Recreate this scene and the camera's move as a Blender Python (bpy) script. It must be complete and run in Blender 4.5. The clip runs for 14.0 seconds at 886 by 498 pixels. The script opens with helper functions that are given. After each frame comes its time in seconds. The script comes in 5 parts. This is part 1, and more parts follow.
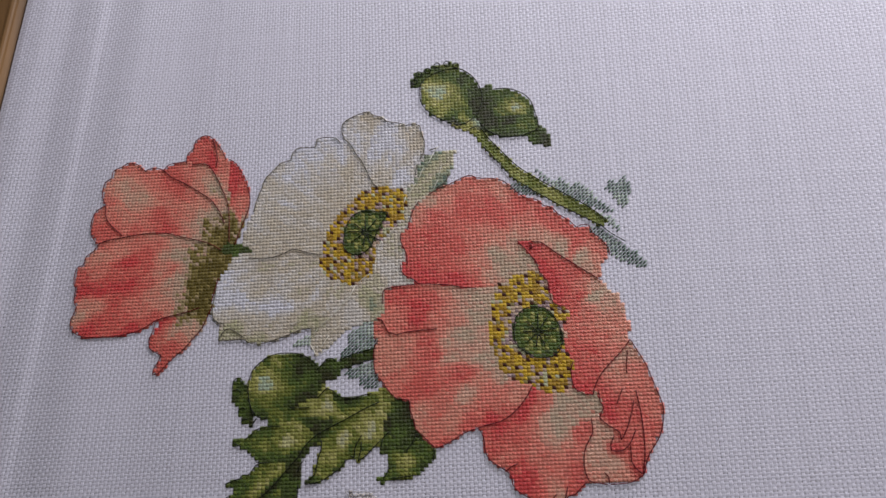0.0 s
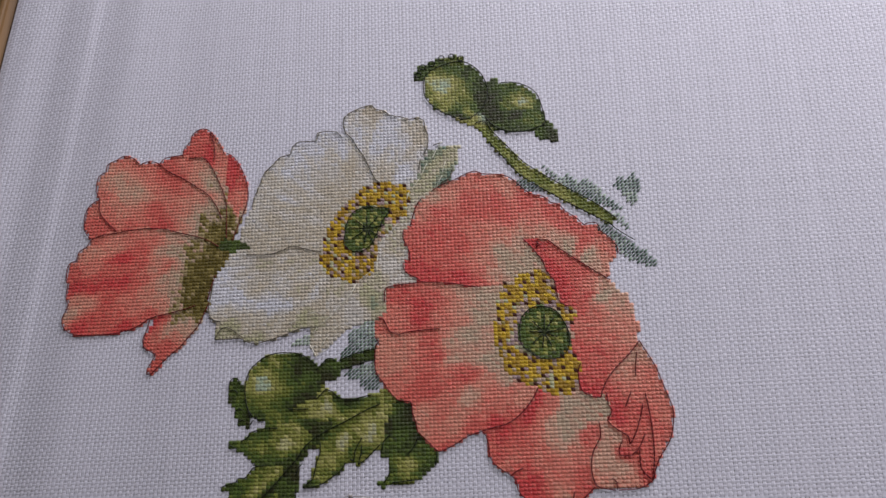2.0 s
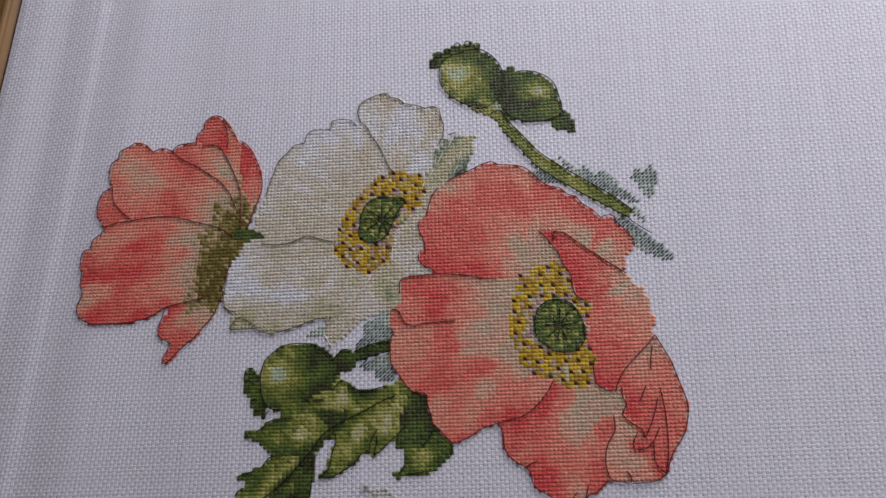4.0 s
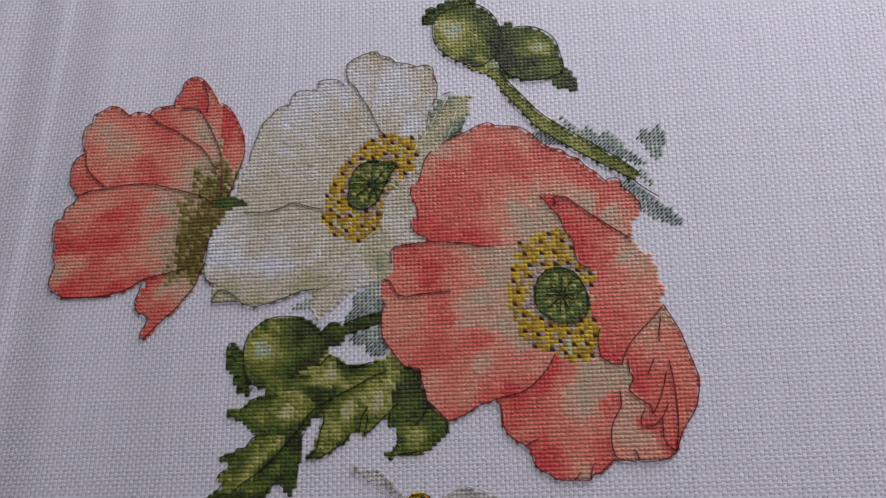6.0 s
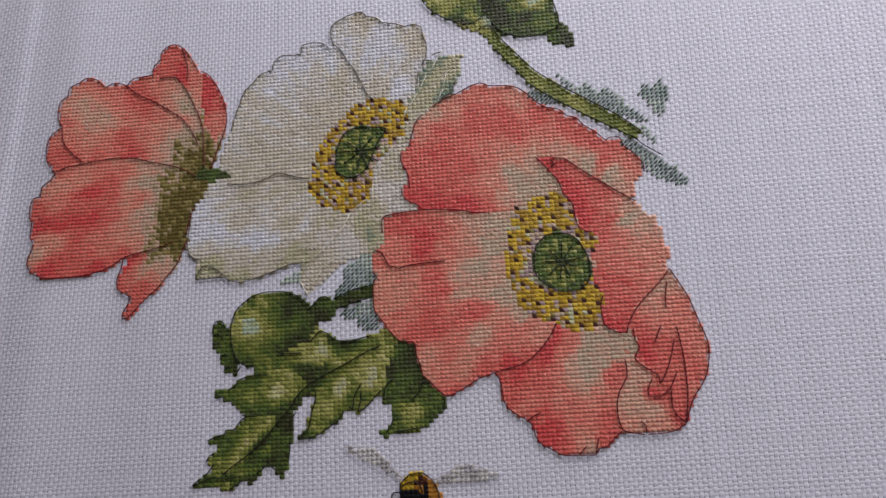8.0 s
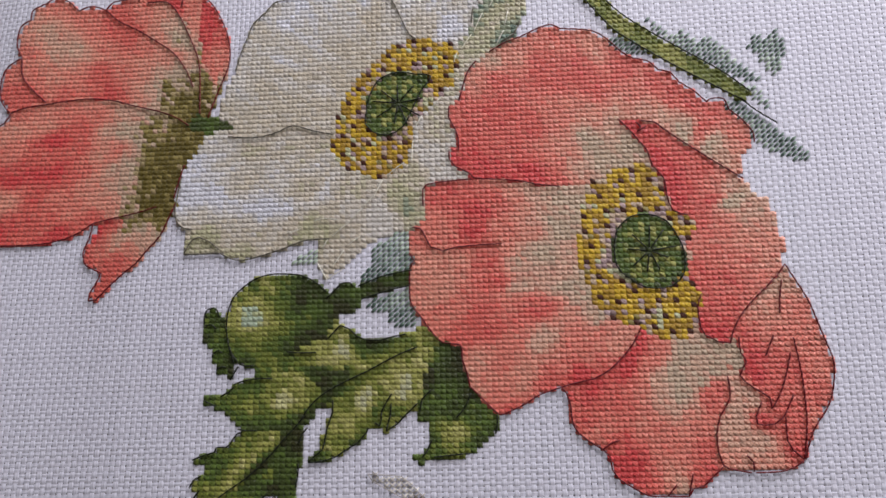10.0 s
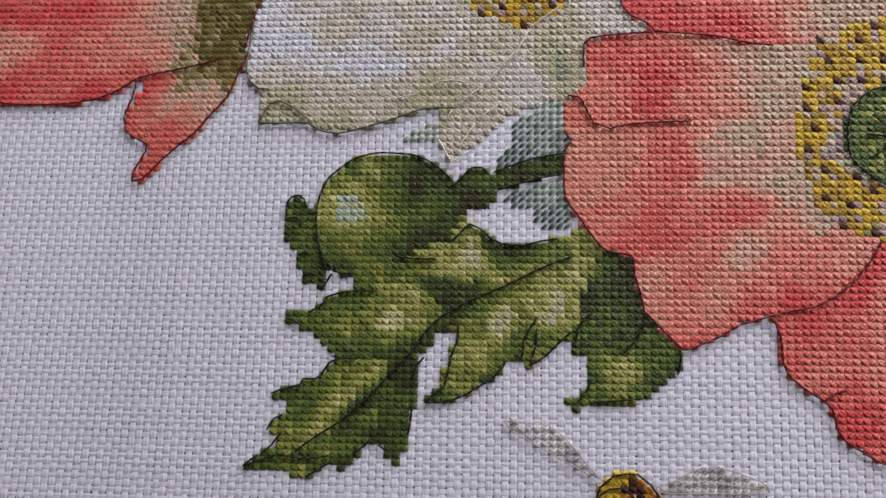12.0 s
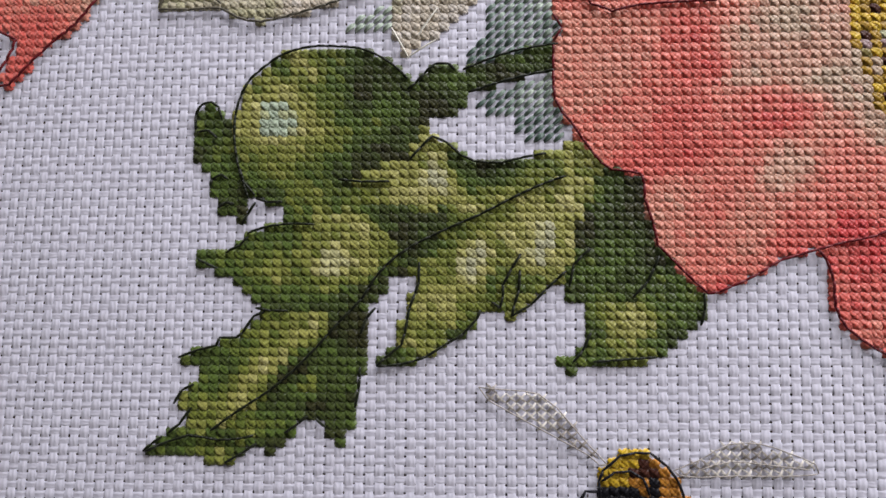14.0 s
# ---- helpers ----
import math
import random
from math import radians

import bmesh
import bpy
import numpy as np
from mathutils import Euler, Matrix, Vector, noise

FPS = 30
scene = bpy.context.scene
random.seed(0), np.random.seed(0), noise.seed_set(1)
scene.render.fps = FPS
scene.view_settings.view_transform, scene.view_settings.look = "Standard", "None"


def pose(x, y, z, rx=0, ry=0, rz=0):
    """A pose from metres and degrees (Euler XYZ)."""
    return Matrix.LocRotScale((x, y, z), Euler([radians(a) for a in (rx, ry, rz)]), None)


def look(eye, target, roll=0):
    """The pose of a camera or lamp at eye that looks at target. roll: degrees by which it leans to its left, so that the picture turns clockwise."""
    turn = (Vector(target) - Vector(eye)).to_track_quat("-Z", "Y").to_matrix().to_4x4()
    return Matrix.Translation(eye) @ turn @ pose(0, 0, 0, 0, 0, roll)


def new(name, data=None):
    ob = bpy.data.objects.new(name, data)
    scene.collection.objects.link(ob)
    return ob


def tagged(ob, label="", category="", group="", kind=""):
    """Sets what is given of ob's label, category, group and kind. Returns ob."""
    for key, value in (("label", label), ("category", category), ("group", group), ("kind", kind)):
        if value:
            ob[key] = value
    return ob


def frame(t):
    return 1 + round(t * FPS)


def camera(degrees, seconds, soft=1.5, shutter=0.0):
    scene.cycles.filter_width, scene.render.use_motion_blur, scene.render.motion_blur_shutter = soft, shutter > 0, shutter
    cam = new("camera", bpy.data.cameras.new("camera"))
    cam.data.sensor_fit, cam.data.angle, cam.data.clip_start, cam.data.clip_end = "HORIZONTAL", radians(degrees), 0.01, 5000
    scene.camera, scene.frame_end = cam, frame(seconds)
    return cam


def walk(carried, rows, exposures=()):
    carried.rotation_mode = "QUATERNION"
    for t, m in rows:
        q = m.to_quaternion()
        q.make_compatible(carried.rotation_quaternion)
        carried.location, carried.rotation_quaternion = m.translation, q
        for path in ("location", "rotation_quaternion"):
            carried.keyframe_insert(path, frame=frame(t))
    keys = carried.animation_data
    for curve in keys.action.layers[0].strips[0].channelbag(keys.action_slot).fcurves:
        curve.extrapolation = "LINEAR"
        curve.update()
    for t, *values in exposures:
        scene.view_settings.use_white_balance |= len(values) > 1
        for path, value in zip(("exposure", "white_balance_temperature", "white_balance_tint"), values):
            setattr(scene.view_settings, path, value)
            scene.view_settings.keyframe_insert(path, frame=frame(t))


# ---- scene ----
from collections import namedtuple

# ---------------------------------------------------------------- camera
cam = camera(58.69, 14.0, soft=1.5)
walk(cam, [
    (0, pose(0.08456, 0.00179, 0.32243, 15.659, 5.170, -2.501)),
    (0.5, pose(0.07978, 0.00625, 0.32444, 15.654, 5.062, -1.627)),
    (1, pose(0.08113, 0.00301, 0.31917, 16.139, 4.947, -1.432)),
    (1.5, pose(0.08356, 0.00128, 0.31616, 16.166, 4.864, -1.884)),
    (2, pose(0.08103, 0.00266, 0.31302, 15.841, 4.874, -2.207)),
    (2.5, pose(0.08089, 0.00325, 0.31202, 15.047, 5.130, -2.486)),
    (3, pose(0.07390, 0.00476, 0.31571, 14.543, 5.038, -2.071)),
    (5.3, pose(0.07722, 0.01946, 0.30303, 12.896, 4.568, -1.736)),
    (5.5, pose(0.07654, 0.01400, 0.29786, 13.435, 4.765, -1.671)),
    (6, pose(0.07577, 0.00804, 0.29345, 12.829, 4.911, -2.114)),
    (6.5, pose(0.07663, 0.00301, 0.29188, 12.204, 5.150, -2.772)),
    (7, pose(0.07974, 0.00229, 0.29348, 11.365, 5.678, -3.575)),
    (7.2, pose(0.08105, 0.00192, 0.29166, 11.417, 6.014, -3.664)),
    (9.3, pose(0.06772, 0.01248, 0.24426, 11.703, 5.037, -2.119)),
    (9.5, pose(0.06173, 0.00828, 0.23817, 12.668, 4.705, -1.807)),
    (10, pose(0.05265, 0.01414, 0.22191, 11.207, 3.923, -1.454)),
    (10.5, pose(0.03950, 0.01039, 0.20848, 10.974, 3.542, -0.646)),
    (11, pose(0.01935, 0.00758, 0.19021, 8.438, 3.886, 0.532)),
    (11.5, pose(0.02335, 0.01031, 0.17723, 6.918, 4.248, 0.926)),
    (12, pose(0.01587, 0.01511, 0.16637, 5.894, 4.267, 0.661)),
    (12.5, pose(0.02414, 0.02124, 0.15626, 5.944, 4.465, 0.707)),
    (13, pose(0.02999, 0.01759, 0.14779, 6.279, 3.176, 0.045)),
    (13.5, pose(0.02324, 0.01526, 0.13865, 6.019, 3.538, -0.122)),
    (14, pose(0.01732, 0.00988, 0.12836, 4.021, 3.005, -0.079)),
], exposures=[(0, -0.35), (3, -0.39), (6.5, -0.34), (9.5, -0.09), (10.5, 0.06), (12, 0.05), (13, 0.08), (14, 0.20)])

# ---------------------------------------------------------------- light
world = bpy.data.worlds.new("sky")
scene.world = world
world.use_nodes = True
sky = world.node_tree.nodes.new("ShaderNodeTexSky")
sky.sky_type = "NISHITA"
sky.sun_disc = False
sky.sun_elevation, sky.sun_rotation = radians(40), radians(200)
world.node_tree.links.new(sky.outputs[0], world.node_tree.nodes["Background"].inputs[0])
world.node_tree.nodes["Background"].inputs[1].default_value = 0.1

WIN_X0, WIN_X1, WIN_Z0, WIN_Z1, WALL_Y = -0.12, 1.06, 0.06, 0.80, 0.62
lamp = bpy.data.lights.new("window_daylight", "AREA")
lamp.shape, lamp.size, lamp.size_y = "RECTANGLE", WIN_X1 - WIN_X0 - 0.1, WIN_Z1 - WIN_Z0 - 0.1
lamp.energy, lamp.color = 12.6, (0.965, 0.925, 0.975)
lamp_ob = new("window_daylight", lamp)
lamp_ob.matrix_world = look(((WIN_X0 + WIN_X1) / 2, WALL_Y + 0.06, (WIN_Z0 + WIN_Z1) / 2),
                            ((WIN_X0 + WIN_X1) / 2 - 0.3, 0.0, 0.2))

# ---------------------------------------------------------------- sizes
PW = 0.0016            # one stitch across
PH = PW * 0.912        # one stitch up the cloth


# ---------------------------------------------------------------- materials
def material(name, rough=0.6, spec=0.4):
    m = bpy.data.materials.new(name)
    m.use_nodes = True
    b = m.node_tree.nodes["Principled BSDF"]
    b.inputs["Roughness"].default_value = rough
    b.inputs["Specular IOR Level"].default_value = spec
    return m, m.node_tree.nodes, m.node_tree.links, b


def lin(rgb):
    return [((c / 255 + 0.055) / 1.055) ** 2.4 if c > 10 else c / 255 / 12.92 for c in rgb]


def thread_material(name, rgb, turn, rough=0.38, spread=0.24, strands=5.0, spec=0.55, sheen=0.25, relief=0.6):
    """Twisted cotton: ply lines at an angle, shade varying from strand to strand, small soft stains of dye."""
    m, n, l, b = material(name, rough, spec)
    tc = n.new("ShaderNodeTexCoord")
    mp = n.new("ShaderNodeMapping")
    mp.inputs["Rotation"].default_value = (0, 0, radians(turn))
    l.new(tc.outputs["Object"], mp.inputs["Vector"])
    wave = n.new("ShaderNodeTexWave")
    wave.inputs["Scale"].default_value = strands / PW / 6.3
    wave.inputs["Distortion"].default_value = 2.5
    wave.inputs["Detail"].default_value = 2.0
    wave.inputs["Detail Scale"].default_value = 2.0
    l.new(mp.outputs[0], wave.inputs["Vector"])
    grain = n.new("ShaderNodeTexNoise")
    grain.inputs["Scale"].default_value = 900
    grain.inputs["Detail"].default_value = 3
    stretch = n.new("ShaderNodeMapping")
    stretch.inputs["Scale"].default_value = (2.2, 0.35, 1)
    l.new(mp.outputs[0], stretch.inputs["Vector"])
    l.new(stretch.outputs[0], grain.inputs["Vector"])
    geo, info = n.new("ShaderNodeNewGeometry"), n.new("ShaderNodeObjectInfo")
    both = n.new("ShaderNodeMath")
    both.operation = "ADD"
    l.new(geo.outputs["Random Per Island"], both.inputs[0])
    l.new(info.outputs["Random"], both.inputs[1])
    fr = n.new("ShaderNodeMath")
    fr.operation = "FRACT"
    l.new(both.outputs[0], fr.inputs[0])
    add = n.new("ShaderNodeMath")
    add.operation = "MULTIPLY_ADD"
    l.new(grain.outputs[0], add.inputs[0])
    add.inputs[1].default_value = 0.9
    l.new(fr.outputs[0], add.inputs[2])
    rng = n.new("ShaderNodeMapRange")
    rng.inputs["From Max"].default_value = 1.9
    rng.inputs["To Min"].default_value, rng.inputs["To Max"].default_value = 1 - spread, 1 + spread
    l.new(add.outputs[0], rng.inputs["Value"])
    mul = n.new("ShaderNodeMix")
    mul.data_type, mul.blend_type = "RGBA", "MULTIPLY"
    mul.inputs["Factor"].default_value = 1
    mul.inputs["A"].default_value = (*lin(rgb), 1)
    l.new(rng.outputs[0], mul.inputs["B"])
    l.new(mul.outputs["Result"], b.inputs["Base Color"])
    b.inputs["Sheen Weight"].default_value = sheen
    bump = n.new("ShaderNodeBump")
    bump.inputs["Strength"].default_value = relief
    bump.inputs["Distance"].default_value = 0.00014
    l.new(wave.outputs["Fac"], bump.inputs["Height"])
    l.new(bump.outputs[0], b.inputs["Normal"])
    return m


def wood_material(name, dark, light, rough=0.42, scale=9.0):
    m, n, l, b = material(name, rough, 0.4)
    tc = n.new("ShaderNodeTexCoord")
    mp = n.new("ShaderNodeMapping")
    mp.inputs["Scale"].default_value = (14, 0.8, 14)
    l.new(tc.outputs["Object"], mp.inputs["Vector"])
    a = n.new("ShaderNodeTexNoise")
    a.inputs["Scale"].default_value, a.inputs["Detail"].default_value = scale, 8
    l.new(mp.outputs[0], a.inputs["Vector"])
    ramp = n.new("ShaderNodeValToRGB")
    ramp.color_ramp.elements[0].position, ramp.color_ramp.elements[1].position = 0.32, 0.7
    ramp.color_ramp.elements[0].color = (*lin(dark), 1)
    ramp.color_ramp.elements[1].color = (*lin(light), 1)
    l.new(a.outputs[0], ramp.inputs[0])
    l.new(ramp.outputs[0], b.inputs["Base Color"])
    bump = n.new("ShaderNodeBump")
    bump.inputs["Strength"].default_value, bump.inputs["Distance"].default_value = 0.25, 0.0006
    l.new(a.outputs[0], bump.inputs["Height"])
    l.new(bump.outputs[0], b.inputs["Normal"])
    return m


def plaster_material(name, rgb):
    m, n, l, b = material(name, 0.85, 0.2)
    a = n.new("ShaderNodeTexNoise")
    a.inputs["Scale"].default_value, a.inputs["Detail"].default_value = 6, 6
    ramp = n.new("ShaderNodeValToRGB")
    ramp.color_ramp.elements[0].color = (*[c * 0.9 for c in lin(rgb)], 1)
    ramp.color_ramp.elements[1].color = (*lin(rgb), 1)
    l.new(a.outputs[0], ramp.inputs[0])
    l.new(ramp.outputs[0], b.inputs["Base Color"])
    return m


# dyed cotton floss, by shade
FLOSS = {
    "R4": (232, 84, 82), "R3": (239, 118, 104), "R2": (245, 146, 126), "R1": (243, 165, 141),
    "R0": (233, 184, 158), "C": (216, 190, 162), "O": (112, 98, 34), "O2": (158, 142, 78),
    "W": (240, 240, 246), "W2": (232, 226, 216), "W3": (222, 211, 190), "W4": (202, 198, 160), "W5": (222, 216, 204),
    "G1": (56, 58, 20), "G2": (68, 82, 30), "G3": (90, 112, 42), "G4": (124, 134, 52), "G5": (170, 170, 88),
    "G6": (192, 208, 180), "G7": (202, 198, 126), "G8": (206, 206, 164), "S1": (84, 108, 94), "S2": (124, 146, 128), "S3": (172, 188, 168), "S4": (168, 160, 150),
    "Y1": (226, 188, 44), "Y2": (186, 146, 34), "BR": (82, 46, 34), "LI": (188, 160, 158), "K": (22, 22, 28),
    "OR": (204, 138, 44), "DR": (106, 24, 30), "DG": (30, 35, 20), "GY": (112, 108, 92), "PL": (244, 241, 224),
}
# runs of shades from which one flower or leaf is stitched, with a blended needle between each two
SCALES = (("R4", "R3", "R2", "R1", "R0", "C", "O2", "O"), ("G1", "G2", "G3", "G4", "G5", "G7", "G6"), ("S1", "S2", "S3"),
          ("G1", "G2", "G3", "G4", "G5", "G7", "G8"),
          ("W", "W2", "W3", "W4", "S2"))
for run in SCALES:
    for first, second in zip(run, run[1:]):
        FLOSS[first + "_" + second] = tuple((p + q) / 2 for p, q in zip(FLOSS[first], FLOSS[second]))
DULL = ("DR", "DG", "GY", "K", "BR")
MAT = {k: thread_material("floss_" + k, v, 45, spread=0.4 if k[0] == "G" else 0.24, sheen=0.06 if k in DULL else 0.25, spec=0.3 if k in DULL else 0.55)
       for k, v in FLOSS.items()}
MAT_WARP = thread_material("white_cotton_warp", (227, 226, 237), 0, 0.5, 0.06, 4.0, 0.35, 0.15, 0.22)
MAT_WEFT = thread_material("white_cotton_weft", (225, 224, 235), 90, 0.65, 0.05, 4.0, 0.2, 0.15, 0.22)
MAT_RAIL = wood_material("oak_rail", (108, 80, 48), (148, 112, 70), 0.5)
MAT_TABLE = wood_material("dark_table_wood", (52, 38, 28), (92, 68, 48))
MAT_WALL = plaster_material("wall_plaster", (206, 202, 196))
MAT_FLOOR = wood_material("floor_boards", (110, 84, 60), (150, 118, 86), 0.5, 4.0)
MAT_PAINT = plaster_material("window_paint", (235, 235, 235))


# ---------------------------------------------------------------- builders
def link(name, mesh, mats, parent=None, label="", kind=""):
    ob = new(name, mesh)
    for m in mats:
        if m.name not in mesh.materials:
            mesh.materials.append(m)
    if parent:
        ob.parent = parent
    if label or kind:
        tagged(ob, label, kind=kind)
    return ob


def box(name, lo, hi, mat, parent=None, bevel=0.0):
    bm = bmesh.new()
    bmesh.ops.create_cube(bm, size=1)
    for v in bm.verts:
        v.co = Vector([l + (h - l) * (c + 0.5) for l, h, c in zip(lo, hi, v.co)])
    if bevel:
        bmesh.ops.bevel(bm, geom=bm.edges[:], offset=bevel, segments=3, affect="EDGES")
    me = bpy.data.meshes.new(name)
    bm.to_mesh(me)
    bm.free()
    return link(name, me, [mat], parent)


def raw_mesh(name, verts, faces, smooth=True, slots=None):
    me = bpy.data.meshes.new(name)
    me.from_pydata([tuple(v) for v in verts], [], [tuple(f) for f in faces])
    if smooth:
        me.polygons.foreach_set("use_smooth", [True] * len(me.polygons))
    if slots is not None:
        me.polygons.foreach_set("material_index", slots)
    me.update()
    return me


# ---------------------------------------------------------------- room
R0, R1 = -2.2, 2.4
FLOOR_Z, CEIL_Z = -0.765, 1.75
structure = []
structure.append(box("floor", (R0, -2.6, FLOOR_Z - 0.1), (R1, WALL_Y, FLOOR_Z), MAT_FLOOR))
structure.append(box("ceiling", (R0, -2.6, CEIL_Z), (R1, WALL_Y, CEIL_Z + 0.1), MAT_WALL))
structure.append(box("wall_south", (R0, -2.7, FLOOR_Z), (R1, -2.6, CEIL_Z), MAT_WALL))
structure.append(box("wall_west", (R0 - 0.1, -2.6, FLOOR_Z), (R0, WALL_Y, CEIL_Z), MAT_WALL))
structure.append(box("wall_east", (R1, -2.6, FLOOR_Z), (R1 + 0.1, WALL_Y, CEIL_Z), MAT_WALL))
wall = new("wall_north")
structure.append(wall)
for lo, hi in (((R0, FLOOR_Z), (WIN_X0, CEIL_Z)), ((WIN_X1, FLOOR_Z), (R1, CEIL_Z)),
               ((WIN_X0, FLOOR_Z), (WIN_X1, WIN_Z0)), ((WIN_X0, WIN_Z1), (WIN_X1, CEIL_Z))):
    box("wall_panel", (lo[0], WALL_Y, lo[1]), (hi[0], WALL_Y + 0.12, hi[1]), MAT_WALL, wall)
for ob in structure:
    tagged(ob, kind="structure")

# ---------------------------------------------------------------- table and rail
table = tagged(new("table"), "dark brown wooden table under the white cloth", "table")
table.location = (0.06, 0.08, FLOOR_Z)
TZ = -0.0031 - FLOOR_Z
box("tabletop", (-0.6, -0.45, TZ - 0.03), (0.62, 0.5, TZ), MAT_TABLE, table, 0.003)
for sx in (-0.53, 0.5):
    for sy in (-0.4, 0.4):
        box("leg", (sx, sy, 0), (sx + 0.05, sy + 0.05, TZ - 0.03), MAT_TABLE, table, 0.003)

HEM = -106             # the column at which the cloth ends


def ease(a, b, d):
    t = np.clip((d - a) / (b - a), 0, 1)
    return t * t * (3 - 2 * t)


def pull(u, v):
    """The cloth is drawn askew towards its hem: where the warp at column u lies at the height v."""
    return u + 0.125 * ease(25, -90, u) * (v - 10)


def lean(u):
    t = min(max((25 - u) / 115, 0), 1)
    return 0.125 * t * t * (3 - 2 * t)


def hem(v):
    return (HEM + lean(HEM) * (v - 10)) * PW


def rail_strip(name, profile):
    """A length of moulding along the hem, from its cross-section."""
    verts, faces, k = [], [], len(profile)
    steps = 24
    for s in range(steps + 1):
        v = -60 + 300 * s / steps
        for x, z in profile:
            verts.append((hem(v) + x, v * PW, z - 0.0095))
    for s in range(steps):
        for q in range(k):
            a, b = s * k + q, s * k + (q + 1) % k
            faces.append((a, b, b + k, a + k))
    faces += [tuple(range(k))[::-1], tuple(range(steps * k, steps * k + k))]
    return raw_mesh(name, verts, faces, False)


rail = tagged(new("wooden_rail"), "brown oak rail with a narrow raised bead, beside the cloth hem", "rail")
link("board", rail_strip("board", [(-0.075, -0.004), (-0.0745, 0.006), (-0.0735, 0.0078), (-0.071, 0.009), (-0.0155, 0.009),
                                   (-0.0060, 0.0089), (-0.0042, 0.0084), (-0.0028, 0.0074), (-0.0012, 0.0056), (0.002, 0.0040), (0.002, -0.004)]),
     [MAT_RAIL], rail)
link("bead", rail_strip("bead", [(-0.0082, 0.0088), (-0.0080, 0.0096), (-0.0073, 0.0102), (-0.0063, 0.0104), (-0.0053, 0.0101),
                                 (-0.0046, 0.0095), (-0.0042, 0.0083)]), [MAT_RAIL], rail)


# ---------------------------------------------------------------- cloth
def swell(x, y):
    """Height of the cloth in stitches: an ironed crease near the hem, a soft roll on each side of it, flat elsewhere."""
    d = x + 78.2
    wave = 0.25 * np.sin(y * 0.045 + 1.0) * np.exp(-((d + 8) / 9.0) ** 2)
    wave = wave - 0.48 * np.exp(-((d + 11) / 5.0) ** 2) + 0.4 * np.exp(-((d + 20) / 5.0) ** 2) + 0.35 * np.exp(-((d - 13) / 7.0) ** 2) - 0.35 * np.exp(-((d - 33) / 9.0) ** 2)
    return -0.35 + 0.35 * ease(-18, -4, d) - 0.36 * ease(-2.0, 1.6, d) + 0.36 * ease(1.6, 14, d) - 0.9 * (1 - ease(-30, -25, d)) + wave


U0, U1, V0, V1 = HEM, 172, -32, 172      # columns and rows
LIFT = 0.05
STEPS = np.array((0.0, 0.3, 0.7))          # stations along one crossing,
WIDTHS = np.array((0.43, 0.482, 0.482))   # the thread's half width there
LEVELS = np.array((0.0, 1.0, 1.0))         # and how far it has risen or sunk


def strip(along, across, up, half):
    """Vertices of one thread; along, across, up, half in stitches."""
    offs = np.array([-1, -0.6, 0.6, 1])
    sag = np.array([-0.045, 0.0, 0.0, -0.045])
    return along[:, None] + 0 * offs, across[:, None] + offs[None] * half[:, None], up[:, None] + sag[None]


def strip_faces(count):
    base = np.arange(count - 1)[:, None] * 4 + np.arange(3)[None]
    base = base.ravel()
    return np.stack([base, base + 1, base + 5, base + 4], 1).tolist()


cloth = tagged(new("embroidery_cloth"), "white evenweave cotton cloth with an ironed crease, spread on the table", "cloth")
rng = np.random.default_rng(4)
ASP = PH / PW
for i in range(U0, U1):
    cell = np.repeat(np.arange(V0, V1), 3)
    pos, half, level = cell + np.tile(STEPS, V1 - V0), np.tile(WIDTHS, V1 - V0), np.tile(LEVELS, V1 - V0)
    x = i + 0.5 + 0.04 * np.sin(pos * 0.21 + rng.uniform(0, 6)) + rng.normal(0, 0.012)
    up = np.where((cell + i) % 2 == 0, LIFT, -LIFT) * level + 0.055 + rng.normal(0, 0.01, len(pos))
    a, c, z = strip(pos, x, up, half + rng.normal(0, 0.008) + rng.normal(0, 0.02, len(pos)))
    z = z + swell(c, a * ASP)
    verts = np.stack([pull(c, a * ASP) * PW, a * PH, (z - 0.1) * PW], -1).reshape(-1, 3)
    link("warp_thread", raw_mesh("warp_thread", verts, strip_faces(len(pos))), [MAT_WARP], cloth)
for j in range(V0, V1):
    cell = np.repeat(np.arange(U0, U1), 3)
    pos, half, level = cell + np.tile(STEPS, U1 - U0), np.tile(WIDTHS, U1 - U0), np.tile(LEVELS, U1 - U0)
    y = j + 0.5 + 0.04 * np.sin(pos * 0.19 + rng.uniform(0, 6)) + rng.normal(0, 0.012)
    up = np.where((cell + j) % 2 == 0, -LIFT, LIFT) * level + rng.normal(0, 0.01, len(pos))
    a, c, z = strip(pos, y, up, half - 0.045 + rng.normal(0, 0.008) + rng.normal(0, 0.02, len(pos)))
    z = z + swell(a, c * ASP)
    verts = np.stack([pull(a, c * ASP) * PW, c * PH, (z - 0.1) * PW], -1).reshape(-1, 3)
    faces = [f[::-1] for f in strip_faces(len(pos))]
    link("weft_thread", raw_mesh("weft_thread", verts, faces), [MAT_WEFT], cloth)

